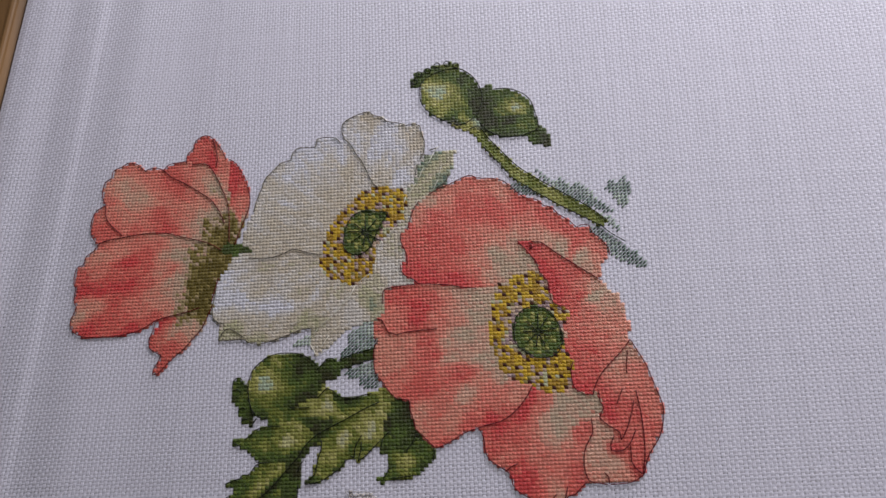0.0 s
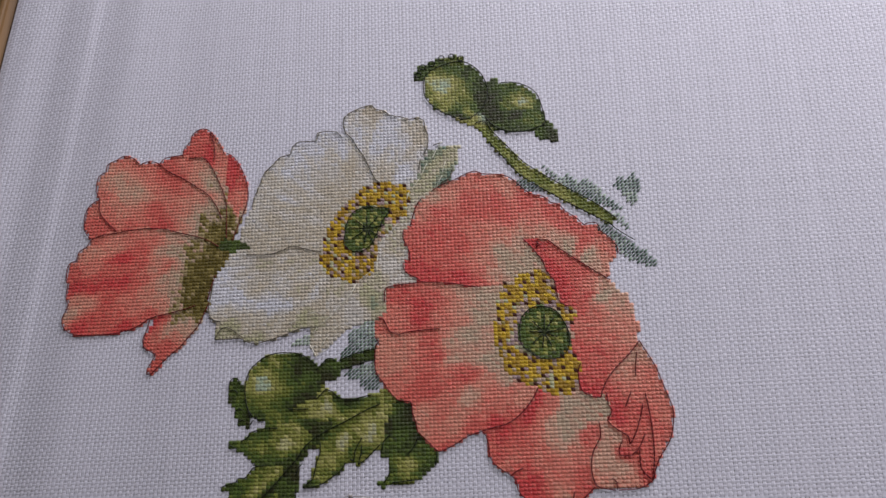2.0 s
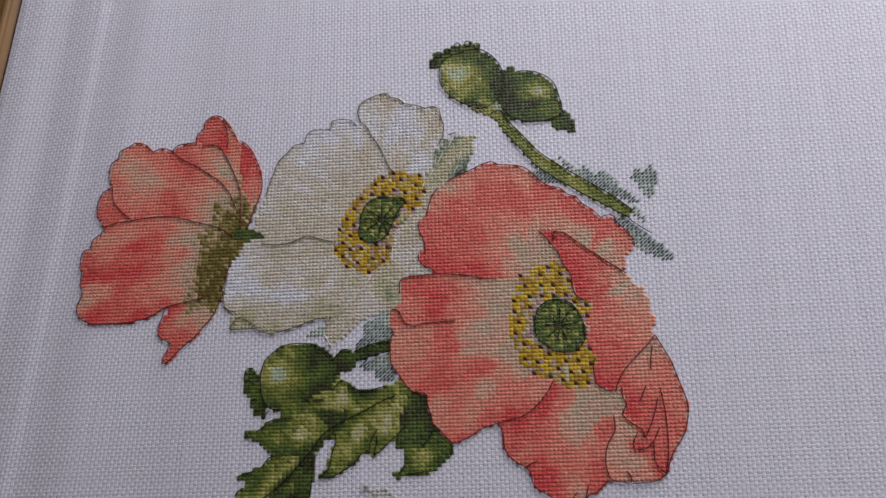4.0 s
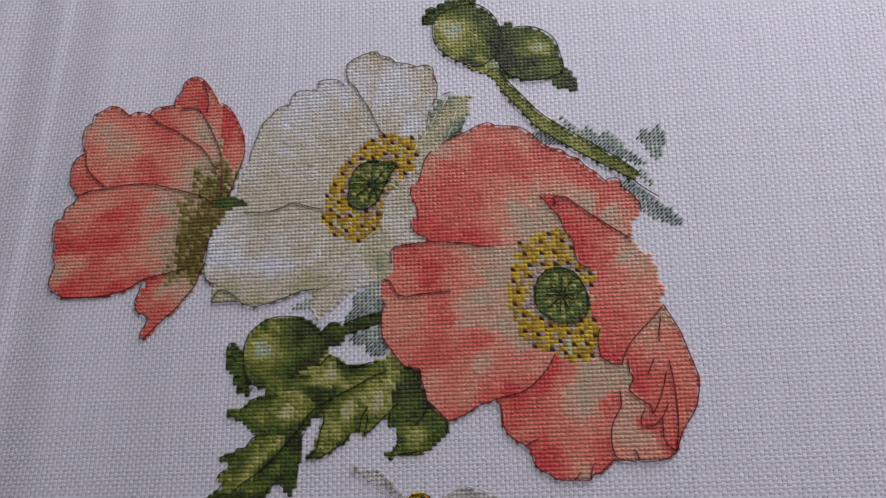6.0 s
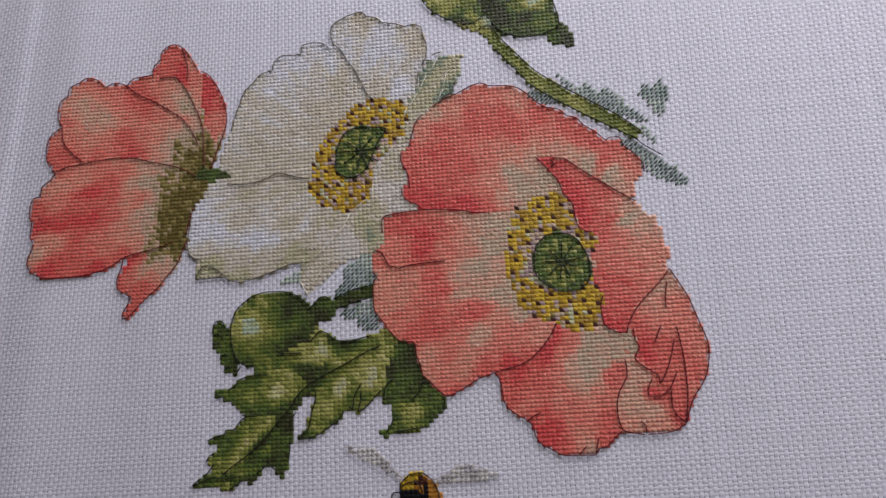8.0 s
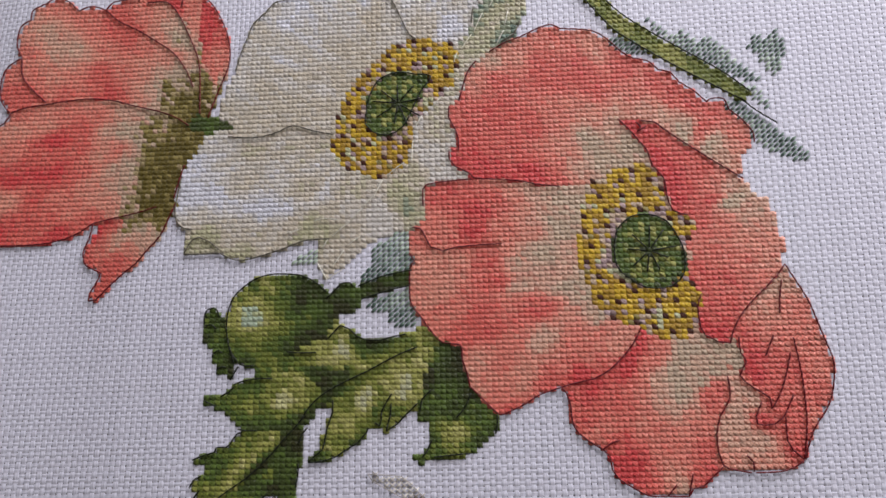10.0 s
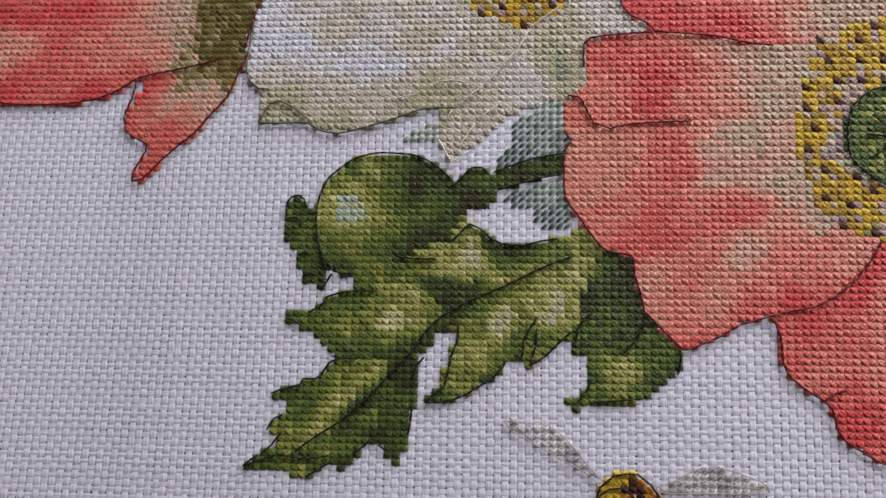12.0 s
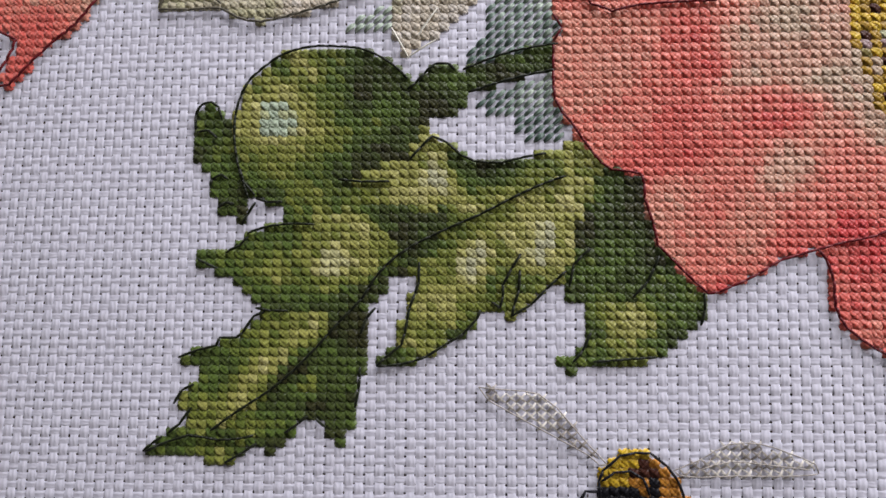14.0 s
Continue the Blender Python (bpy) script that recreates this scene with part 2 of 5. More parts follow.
# ---------------------------------------------------------------- the stitched picture
# A patch of stitching: what it is, its outline on the cloth's grid, where each of its shades lies,
# the back-stitched lines on it and the long pale stitches over it. All in columns and rows.
Patch = namedtuple("Patch", "kind outline shades lines shine")
DESIGN = {}
DESIGN["coral_side_poppy"] = [
    Patch("stalk",
          [(-26.8, 69.7), (-22.4, 70.1), (-17.9, 68.9), (-17.2, 67.1), (-22.1, 66.4), (-26.3, 67)],
          {"G2": [(-25.4, 68.4), (-19.1, 67.9)],
           "G3": [(-22.3, 68.6)]},
          [],
          []),
    Patch("petal",
          [(-23.7, 68.5), (-25.7, 68.6), (-28.6, 70.9), (-32.4, 71.5), (-36.9, 72.8), (-39.6, 73.6), (-43.2, 74.7), (-48.4, 75.4), (-53.6, 75), (-57.8, 74.4), (-62, 73.8), (-64.7, 72.8), (-65.7, 70.6), (-67.9, 69), (-68.1, 66.4), (-69.9, 66), (-70.4, 64.5), (-70, 60.5), (-69.2, 59.6), (-69, 55.4), (-67.9, 53.6), (-68.3, 51.2), (-68.9, 49.5), (-68.6, 47.9), (-67, 45.8), (-64.3, 44.3), (-60.2, 44), (-53.8, 44.1), (-49.1, 45), (-46.1, 46.5), (-43.9, 48), (-40, 49.1), (-35.2, 50), (-31.3, 51.1), (-27.9, 52.6), (-27, 57.2), (-26.3, 59.7), (-24.1, 62.9), (-22.2, 66.2)],
          {"C": [(-40.2, 68.4), (-38, 59.1), (-37.6, 55.3)],
           "O": [(-28.6, 67.7), (-30.8, 63.9), (-34.2, 58.9), (-30.4, 58.7), (-27.9, 59.8), (-29.9, 53.6), (-33.5, 51.9), (-27.1, 65)],
           "O2": [(-35, 68), (-31.3, 69.1), (-34.7, 64.1), (-33.8, 55.1), (-35.9, 50.8)],
           "R0": [(-44.1, 68.6), (-39.2, 70.9), (-38.4, 63), (-41.7, 58.1), (-66.2, 51.7)],
           "R1": [(-67.7, 69.4), (-62.5, 69.7), (-57.3, 70.7), (-43.7, 64.6), (-45.4, 57), (-42.4, 53), (-65.3, 54.3), (-62.6, 52.8), (-41, 51.7)],
           "R2": [(-62.9, 72.4), (-53.5, 71.8), (-45.6, 70.7), (-64.1, 63.2), (-41, 63.2), (-52.6, 53.6), (-48.5, 50.8)],
           "R3": [(-49.3, 68.9), (-50.1, 65), (-56.3, 62.8), (-62.4, 60.5), (-49.4, 58.5), (-57.7, 53.8), (-54.4, 48.6), (-60.7, 48.9), (-44.5, 49.3), (-67.8, 62.1)],
           "R4": [(-54.2, 66.6), (-65.9, 58.1), (-60.9, 58.5), (-54.6, 59.4), (-62.8, 46.4), (-51.6, 46.5)]},
          [[(-64.7, 72.8), (-65.7, 70.6), (-67.9, 69), (-68.1, 66.4), (-69.9, 66), (-70.4, 64.5), (-70, 60.5), (-69.2, 59.6), (-69, 55.4), (-67.9, 53.6), (-68.3, 51.2), (-68.9, 49.5), (-68.6, 47.9), (-67, 45.8), (-64.3, 44.5), (-60.2, 44.1), (-53.8, 44.3), (-49.2, 45.2), (-46.2, 46.6), (-43.9, 48.2), (-40, 49.1), (-35.2, 50), (-31.3, 51.1)],
           [(-64.7, 72.8), (-62, 73.8), (-57.8, 74.4), (-53.6, 75), (-48.4, 75.4), (-43.2, 74.7), (-39.6, 73.6), (-36.9, 72.8), (-32.4, 71.5), (-28.9, 70), (-26.2, 68.2)],
           [(-26.3, 59.7), (-27, 57.2), (-27.9, 52.6)]],
          []),
    Patch("petal",
          [(-64.9, 85), (-67.6, 83.1), (-68.3, 79.5), (-67.2, 75.3), (-65.1, 73), (-61.3, 74.3), (-57.5, 75.7), (-61.7, 79), (-64.2, 82.1)],
          {"R2": [(-65.6, 80.9)],
           "R3": [(-66.7, 77.7), (-63.4, 77.4)]},
          [[(-64.9, 85), (-67.6, 83.1), (-68.3, 79.5), (-67.2, 75.3), (-65.1, 73)]],
          []),
    Patch("petal",
          [(-57.9, 75), (-61.7, 78.4), (-63.9, 81.2), (-64.8, 85.4), (-66.2, 87.6), (-66.6, 90.5), (-66.3, 92.6), (-64.4, 93.9), (-64.4, 96.1), (-62.8, 97.1), (-61.5, 97.6), (-60.3, 98.6), (-57.9, 98.5), (-55.8, 97.3), (-54, 95.7), (-51.9, 96.6), (-49.9, 96.4), (-48, 95.6), (-44.7, 92.9), (-39.8, 90.4), (-34.8, 87.2), (-30.9, 84.4), (-27.7, 80.2), (-26.1, 76.7), (-25, 69.4), (-26, 67.8), (-28.1, 69.2), (-30.1, 70.6), (-34.1, 72.2), (-39.5, 73.9), (-44.8, 75.3), (-51.4, 75.7)],
          {"C": [(-29.4, 77.6)],
           "O": [(-27.8, 74.2), (-25.6, 69.4)],
           "O2": [(-32, 77.1), (-30.4, 74.4)],
           "R0": [(-60.2, 91.4), (-58, 85.7), (-54, 86.8), (-33.5, 79.9), (-35.8, 76)],
           "R1": [(-63.3, 93.8), (-63.5, 90.2), (-56, 91.1), (-60.6, 84.5), (-57.3, 80.1), (-49.8, 85.1), (-37.6, 81.6), (-33.9, 84), (-38.3, 75.5)],
           "R2": [(-59.6, 96.4), (-63.5, 86), (-61.3, 80.4), (-52, 92.3), (-47.3, 86.3), (-51.7, 78.4), (-41.4, 80.4), (-38.1, 87), (-58.2, 77.5)],
           "R3": [(-46.9, 82.2), (-47.7, 78.2), (-54.1, 76.5), (-42.1, 74.4), (-42.3, 88.7), (-46.6, 91.9)],
           "R4": [(-44.9, 76)]},
          [[(-57.9, 75), (-61.7, 78.4), (-63.9, 81.2), (-64.8, 85.4), (-66.2, 87.6), (-66.6, 90.5), (-66.3, 92.6), (-64.4, 93.9), (-64.4, 96.1), (-62.8, 97.1), (-61.5, 97.6), (-60.3, 98.6), (-57.9, 98.5), (-55.8, 97.3), (-54, 95.7), (-51.9, 96.6), (-49.9, 96.4), (-48, 95.6), (-44.7, 92.9), (-39.8, 90.4), (-34.8, 87.2), (-30.9, 84.4), (-27.7, 80.2), (-26.1, 76.7)]],
          []),
    Patch("petal",
          [(-48, 95.6), (-46.7, 97.3), (-44, 97.7), (-40.7, 97.9), (-33.7, 96.4), (-31, 93.6), (-28.4, 89.1), (-26, 84.2), (-24.9, 80.2), (-24.8, 75.6), (-24.8, 70.6), (-26.1, 76.7), (-27.7, 80.2), (-30.9, 84.4), (-34.8, 87.2), (-39.8, 90.4), (-44.7, 92.9)],
          {"C": [(-30.3, 87.9)],
           "O": [(-25, 73.1)],
           "O2": [(-26.2, 78.1)],
           "R0": [(-33.2, 90.9), (-27.2, 82.2)],
           "R1": [(-34.8, 93.9), (-35.7, 89.7), (-29.9, 83.7)],
           "R2": [(-40.2, 94.3), (-39.1, 96.3)],
           "R3": [(-44.4, 96), (-41.3, 92.2)]},
          [[(-48, 95.6), (-46.7, 97.3), (-44, 97.7), (-40.7, 97.9)],
           [(-38.5, 96.7), (-33.7, 96.4), (-31, 93.6), (-28.4, 89.1), (-26, 84.2), (-24.9, 80.2), (-24.1, 70.6)]],
          []),
    Patch("petal",
          [(-40.6, 97.2), (-40.6, 100.2), (-38.6, 102.2), (-38.7, 104.1), (-37, 105.6), (-35.2, 106.1), (-32.8, 105.2), (-30.5, 102.8), (-28.4, 99.7), (-27.2, 97.4), (-26.9, 93.8), (-26.1, 90.1), (-24.9, 83.8), (-25, 81.1), (-27.9, 88.4), (-30.1, 93.1), (-32.1, 95), (-35, 96.1)],
          {"O2": [(-25.3, 82.9)],
           "R0": [(-26.9, 86.6)],
           "R1": [(-29.8, 99.4), (-27.5, 90.2)],
           "R2": [(-28.6, 95.7)],
           "R3": [(-36.4, 100.8), (-34.9, 103.5), (-37, 97.7)],
           "R4": [(-32.5, 98.7), (-31.4, 96.8)]},
          [[(-40.6, 97.2), (-40.6, 100.2), (-38.6, 102.2), (-38.7, 104.1), (-37, 105.6), (-35.2, 106.1), (-32.8, 105.2), (-30.5, 102.8), (-28.4, 99.7), (-27.2, 97.4)],
           [(-32.6, 104.8), (-31.1, 101.4), (-30.2, 97.6), (-30.4, 95.4)]],
          []),
    Patch("petal",
          [(-26.4, 97.5), (-23.9, 95.9), (-21.2, 92), (-19.1, 87.1), (-18.5, 82.1), (-19.6, 78.1), (-20.7, 74.9), (-22.3, 69.7), (-24.2, 69.9), (-24.4, 77.7), (-25.2, 84.3), (-26.1, 91)],
          {"O": [(-23.7, 77.4), (-24.1, 75), (-23.1, 70.5)],
           "O2": [(-24.5, 79.5), (-21, 76.6), (-22.1, 73.6)],
           "R2": [(-20.8, 83.3), (-22.6, 80.7), (-21.8, 78.6)],
           "R3": [(-21.8, 87.4), (-24.8, 83.5)],
           "R4": [(-25.4, 92), (-23.3, 90.4), (-24.4, 87.6)]},
          [[(-26.4, 97.5), (-23.9, 95.9), (-21.2, 92), (-19.1, 87.1), (-18.5, 82.1), (-19.6, 78.1), (-20.7, 74.9), (-22.3, 69.7)]],
          []),
    Patch("petal",
          [(-40, 49.1), (-43.9, 48.2), (-42.6, 46.8), (-44.3, 44.9), (-45.1, 42.5), (-44.4, 39.7), (-41.9, 38.3), (-41, 37.8), (-41.6, 35.9), (-42.5, 34.3), (-42.7, 32.4), (-41.2, 32.3), (-39.1, 34.9), (-36.3, 37.7), (-34.2, 39.5), (-32.1, 42.3), (-29.9, 45), (-28.4, 49), (-27.3, 51.9), (-31.3, 51.1), (-35.2, 50)],
          {"O": [(-30.8, 49.9)],
           "O2": [(-36.8, 47.6), (-33.1, 48.1)],
           "R0": [(-38.8, 43.9), (-34, 45), (-32.9, 46.2)],
           "R1": [(-36.2, 42.5)],
           "R2": [(-42.4, 42.8)],
           "R3": [(-39.9, 47.8), (-39.6, 40.2), (-37.1, 40.1), (-40.9, 36.5), (-41.8, 34.1), (-44.5, 40.4)],
           "R4": [(-43.5, 46.7), (-41.9, 48.6)]},
          [[(-43.9, 48.2), (-44.3, 44.9), (-45.1, 42.5), (-44.4, 39.7), (-42.7, 38.7), (-41, 37.9), (-41.8, 35.4), (-42.6, 33.8), (-42.7, 32.2), (-41.2, 32.5), (-39.1, 34.9), (-36.3, 37.7), (-34.2, 39.5), (-32.1, 42.3), (-29.9, 45), (-28.4, 49), (-27.3, 51.9)]],
          []),
]
DESIGN["coral_poppy"] = [
    Patch("seed_head",
          [(55.2, 42.7), (57.5, 45), (60.7, 45.4), (63.8, 44), (65.5, 40.9), (66.5, 37.8), (66.2, 33.7), (63.9, 31.2), (59.7, 31), (56.7, 33), (54.7, 35.4), (54.5, 39.7)],
          {"G2": [(60.3, 38.8)]},
          [],
          []),
    Patch("stamen_ring",
          [(58.2, 54.9), (60.4, 56.2), (62, 54.6), (63.5, 50.8), (64, 46.4), (68.1, 44.6), (68.9, 43.1), (67.2, 39.6), (66.4, 36), (66.7, 33.6), (67.6, 31.2), (69.5, 29.4), (67.9, 26.6), (66.8, 22), (65.2, 20.7), (61.1, 21.3), (58.1, 23.8), (55.1, 24.8), (52, 25.9), (50.1, 29.1), (49.4, 34.5), (47.8, 35.8), (48.1, 40.6), (49.4, 44.2), (49.6, 47.9), (51.4, 51.5), (53.1, 52.7)],
          {"Y1": [(60.3, 38.8)]},
          [],
          []),
    Patch("petal",
          [(56.7, 65.2), (60.5, 64.6), (63.2, 64.2), (64.7, 62.7), (68.3, 59.5), (73.3, 55.4), (77.8, 51.8), (79.7, 49.2), (81.6, 47.5), (82.7, 44.8), (82.6, 41.7), (83.6, 39.9), (83.4, 34.6), (82.1, 32.8), (79.9, 30.4), (77, 27.5), (74.7, 24.5), (73.4, 21.7), (72.9, 20), (70.8, 20.4), (68.8, 21.7), (68.2, 23.1), (68, 27.1), (68.8, 29.4), (67.6, 31.2), (67, 33.6), (67.8, 37.2), (67, 39.6), (68.5, 43.1), (67.6, 45), (65.1, 46), (64.3, 49.5), (64, 52.6), (62.2, 55.2), (61.5, 58.4), (60.2, 60.4)],
          {"C": [(75.8, 47.6)],
           "R0": [(76.1, 51.3), (78.7, 45), (81.3, 44.8)],
           "R1": [(78.3, 40.2), (82.3, 38.8), (80.9, 35.3)],
           "R2": [(73, 52.1), (73.3, 42.9), (70.8, 38.2), (76.8, 35.5), (77.4, 30.8), (66.9, 42)],
           "R3": [(63.9, 59.6), (68, 56.8), (71, 54.1), (68.3, 46.8), (71.6, 47.8), (69.3, 33.5), (74.3, 30.9), (70, 28.8), (70.7, 25.3), (73.2, 25.1), (69.6, 43.1)],
           "R4": [(60.3, 62.6), (62.7, 57.1), (65.5, 51.9), (65.1, 47), (69.4, 23), (71.9, 21.8)]},
          [[(56.7, 65.2), (58.7, 62.7), (60.2, 60.4), (61.5, 58.4), (62.2, 55.2), (64, 52.6), (64.3, 49.5), (65.1, 46), (67.6, 45)],
           [(60.5, 64.6), (63.2, 64.2), (64.7, 62.7), (68.3, 59.5), (73.3, 55.4), (77.8, 51.8)],
           [(83.4, 34.6), (82.1, 32.8), (79.9, 30.4), (77, 27.5), (74.7, 24.5), (73.4, 21.7), (72.9, 20), (70.8, 20.4), (68.8, 21.7), (68.2, 23.1), (68, 27.1), (68.8, 29.4)],
           [(59.9, 64.3), (60.7, 63.3), (60, 62.4), (61.5, 63.3)]],
          []),
    Patch("petal",
          [(25.7, 60.2), (25.7, 58.4), (26.8, 56.8), (29.2, 55.4), (30.1, 54.3), (34, 53.8), (38.4, 53.3), (41.1, 52.5), (45.4, 51.8), (49.8, 51.6), (52.7, 54), (56, 55.6), (59.9, 56), (62.2, 54.6), (62, 59.7), (60.3, 61.7), (57.2, 65.1), (63.2, 64.1), (64.7, 62.7), (68.3, 59.5), (73.3, 55.4), (77.6, 52), (77.8, 54.9), (78.3, 57.4), (80.5, 59.1), (80.5, 61), (78.4, 64.3), (76.6, 66.1), (75.9, 68.4), (73.4, 68.5), (72.8, 67.9), (70.8, 70.3), (68.2, 72.4), (66.7, 74.6), (64.6, 75.3), (63, 77.2), (60.3, 78), (58.2, 79.5), (55, 83.2), (52.3, 84.7), (47.2, 85.4), (45.5, 86.4), (42.6, 85.5), (39.7, 84), (36.8, 83), (33.8, 81.1), (31.2, 79.2), (29.6, 77), (28.4, 73), (27.8, 70.8), (25.9, 69.6), (25.8, 67.3), (27.5, 62.6)],
          {"C": [(52, 60.3), (53.9, 56.4), (58.4, 58.6), (68.5, 61.8), (73.6, 58.9), (61.6, 57.2)],
           "R0": [(33.8, 79.4), (55.5, 64), (49.5, 55.4), (65.5, 65.2), (74.4, 55.7)],
           "R1": [(30.2, 76.3), (38.4, 81), (53.2, 81.9), (52.3, 66.8), (47.5, 59.4), (61.2, 67.4), (76.7, 57.5)],
           "R2": [(45.4, 83.9), (45.6, 65.9), (45.2, 57), (79.1, 59.8), (77.2, 62.5), (60.4, 71.4)],
           "R3": [(27.7, 68.5), (58.5, 76.8), (35.9, 74.5), (43.9, 75.9), (50.6, 76.1), (52.6, 72), (35.7, 69.2), (41.1, 64.9), (35.3, 60.1), (44.9, 52.5), (32, 62.9), (66.9, 69.6), (63.8, 72.5), (71.2, 68.7), (74.2, 65.2), (71.8, 62.8)],
           "R4": [(29.6, 57.9), (35.1, 55), (40.6, 54.1)]},
          [[(80.5, 59.1), (80.5, 61), (78.4, 64.3), (76.6, 66.1), (75.9, 68.4), (73.4, 68.5), (72.8, 67.9), (70.8, 70.3), (68.2, 72.4), (66.7, 74.6), (64.6, 75.3), (63, 77.2), (60.3, 78), (58.2, 79.5), (55, 83.2), (52.3, 84.7), (47.2, 85.4), (45.5, 86.4), (42.6, 85.5), (39.7, 84), (36.8, 83), (33.8, 81.1)],
           [(31.2, 79.2), (29.6, 77), (28.4, 73), (27.8, 70.8)],
           [(25.9, 69.6), (25.8, 67.3), (27, 64.6), (27.5, 62.6), (27.5, 60.3)],
           [(25.7, 60.2), (25.7, 58.4), (26.8, 56.8), (29.2, 55.4), (30.1, 54.3), (34, 53.8), (38.4, 53.3), (41.1, 52.5), (45.4, 51.8)]],
          []),
    Patch("petal",
          [(20.7, 49.6), (20.7, 52.4), (21.4, 53.3), (25, 53.8), (29.5, 54.1), (34, 53.8), (41.1, 52.5), (45.4, 51.8), (48.8, 52.9), (49.8, 51), (48.8, 47.3), (47.7, 43.1), (48, 39.4), (47.5, 35.8), (48.8, 33.4), (50.1, 29.1), (52.6, 26.1), (55, 24.2), (58.1, 23.5), (56.7, 20.7), (54.1, 17.4), (52.4, 15.8), (49.7, 14.2), (46.6, 13.5), (43.9, 12.7), (40.2, 11.5), (38.1, 10.1), (35.4, 8.7), (33.1, 7.9), (31.8, 9.2), (30.3, 10.4), (29.5, 12.1), (28.2, 13.3), (27.8, 15.6), (26.8, 18.5), (26.6, 21.2), (23.7, 21.8), (21.9, 23.6), (20, 25.2), (19.2, 27.6), (18.1, 29.8), (17.9, 33.7), (18, 36.7), (18.9, 37.9), (18, 39.5), (18.6, 44.7), (20.6, 45.8)],
          {"C": [(45.8, 48.1), (45.5, 43.2), (42.1, 38.5), (46, 32.3), (48, 29.8), (50.9, 25.6)],
           "R0": [(41.5, 49), (37.6, 36.3), (38.6, 32.7), (44, 33.6), (46.4, 38.3), (41.3, 22)],
           "R1": [(37.1, 49.9), (40.1, 43.5), (25.7, 36.9), (21.3, 37.2), (22.3, 31.1), (45.8, 27.6), (54.9, 22.5), (28.4, 17.9), (39, 17.4), (53.7, 20.3), (30.4, 13.2), (36.6, 13)],
           "R2": [(24.8, 44.4), (21.5, 47), (22.5, 42.6), (34.7, 43.8), (26.6, 28.5), (36.2, 28), (22.2, 25.1), (36, 22.2), (46.6, 22.9), (50.8, 22.7), (33.7, 17.7), (44.2, 17.2), (49.4, 18.2), (33.4, 10.8)],
           "R3": [(22.7, 50.7), (27.2, 51.1), (33.8, 49.4), (32.2, 36.6), (33.2, 32.9), (30.9, 28.3), (39.4, 27.9), (42.6, 27.2), (26.4, 22.6), (31.8, 23.5), (41.9, 13.9), (51.4, 16.4), (34.4, 9.1)],
           "R4": [(30.4, 47.8), (29.2, 44.1), (47.2, 14.8)]},
          [[(18.6, 44.7), (20.1, 44.4), (21.2, 42.1), (21.9, 40.6), (24.1, 39.7), (26.4, 40.3), (30.2, 40.6), (34.6, 40.7)],
           [(18, 39.5), (18.9, 37.9), (18, 36.4)],
           [(18, 36.1), (18.1, 29.8), (19.8, 27), (21.9, 23.6), (23.7, 21.7), (26.7, 21.2), (27, 18.5), (27.8, 15.6), (28.2, 13.3), (29.5, 11.8), (31.8, 9.2), (33.1, 7.9), (35.4, 8.7), (38.1, 10.1), (40.2, 11.5), (43.9, 12.7), (46.6, 13.5), (49.7, 14.2), (52.4, 15.8), (54.1, 17.4), (56.7, 20.7), (58.1, 23.5)],
           [(20.7, 49), (20.7, 52.4), (21.4, 53.3), (25, 53.8), (29.5, 54.1)]],
          []),
    Patch("petal",
          [(58.1, 23.3), (56.7, 20.7), (54.1, 17.4), (52.4, 15.8), (49.7, 14.2), (46.6, 13.5), (43.9, 12.7), (44.7, 11.5), (45.3, 9.3), (45.4, 6.5), (46.4, 4.2), (49, 2), (50.3, 1.2), (51.4, -0.3), (51.6, -2.5), (52.6, -4.1), (55, -5.8), (57.4, -7.2), (60.4, -7.3), (63.9, -7.4), (64.7, -6.1), (66.5, -5.6), (68.1, -4), (69.7, -2.5), (69.2, 0.8), (69.3, 4), (70.1, 6.7), (71.5, 9.4), (72, 11.6), (71.9, 13.8), (73.8, 14.3), (75, 16.5), (74.5, 18.8), (72.9, 20), (70.8, 20.4), (68.8, 21.7), (67.4, 23.1), (65.8, 22), (62.1, 21)],
          {"C": [(65, 18.6), (70.1, 18.4), (63.6, 14.2), (69.8, 15), (73, 17.2), (67.6, 12.9), (64.4, 10.8)],
           "R0": [(60.5, 13.2), (61.2, 9.8), (63, -6)],
           "R1": [(65.1, 7.4), (61.1, -4.4)],
           "R2": [(57.4, 13.3), (59.8, 17.7), (62, 19.9), (57.9, 6.6), (51.8, 5.7), (48.6, 3.6), (60.6, 2.1), (66.8, 4.1), (63.4, -1.2)],
           "R3": [(45.9, 10.9), (52.1, 11.2), (70.5, 11.7), (68.4, 10.6), (47.8, 7), (53.5, 1.3), (58.1, -5.3), (66.2, -3.4), (67.5, 0.8)],
           "R4": [(55.6, 16.8), (57.4, 20.1), (49.1, 12.5), (55.3, -2), (53.2, -3.6), (52.3, -1.4)]},
          [[(43.9, 12.7), (44.7, 11.5), (45.3, 9.3), (45.4, 6.5), (46.4, 4.2), (49, 2), (50.3, 1.2), (51.4, -0.3), (51.6, -2.5), (52.6, -4.1), (55, -5.8), (57.4, -7.2), (60.4, -7.3), (63.9, -7.4), (64.7, -6.1), (66.5, -5.6), (68.1, -4), (69.7, -2.5)],
           [(64.8, -3.6), (63.9, -7.2)],
           [(62, -5.4), (60.4, -7.3)],
           [(50.3, 1.2), (51.6, 2.2), (53.1, 2.8)]],
          []),
    Patch("petal",
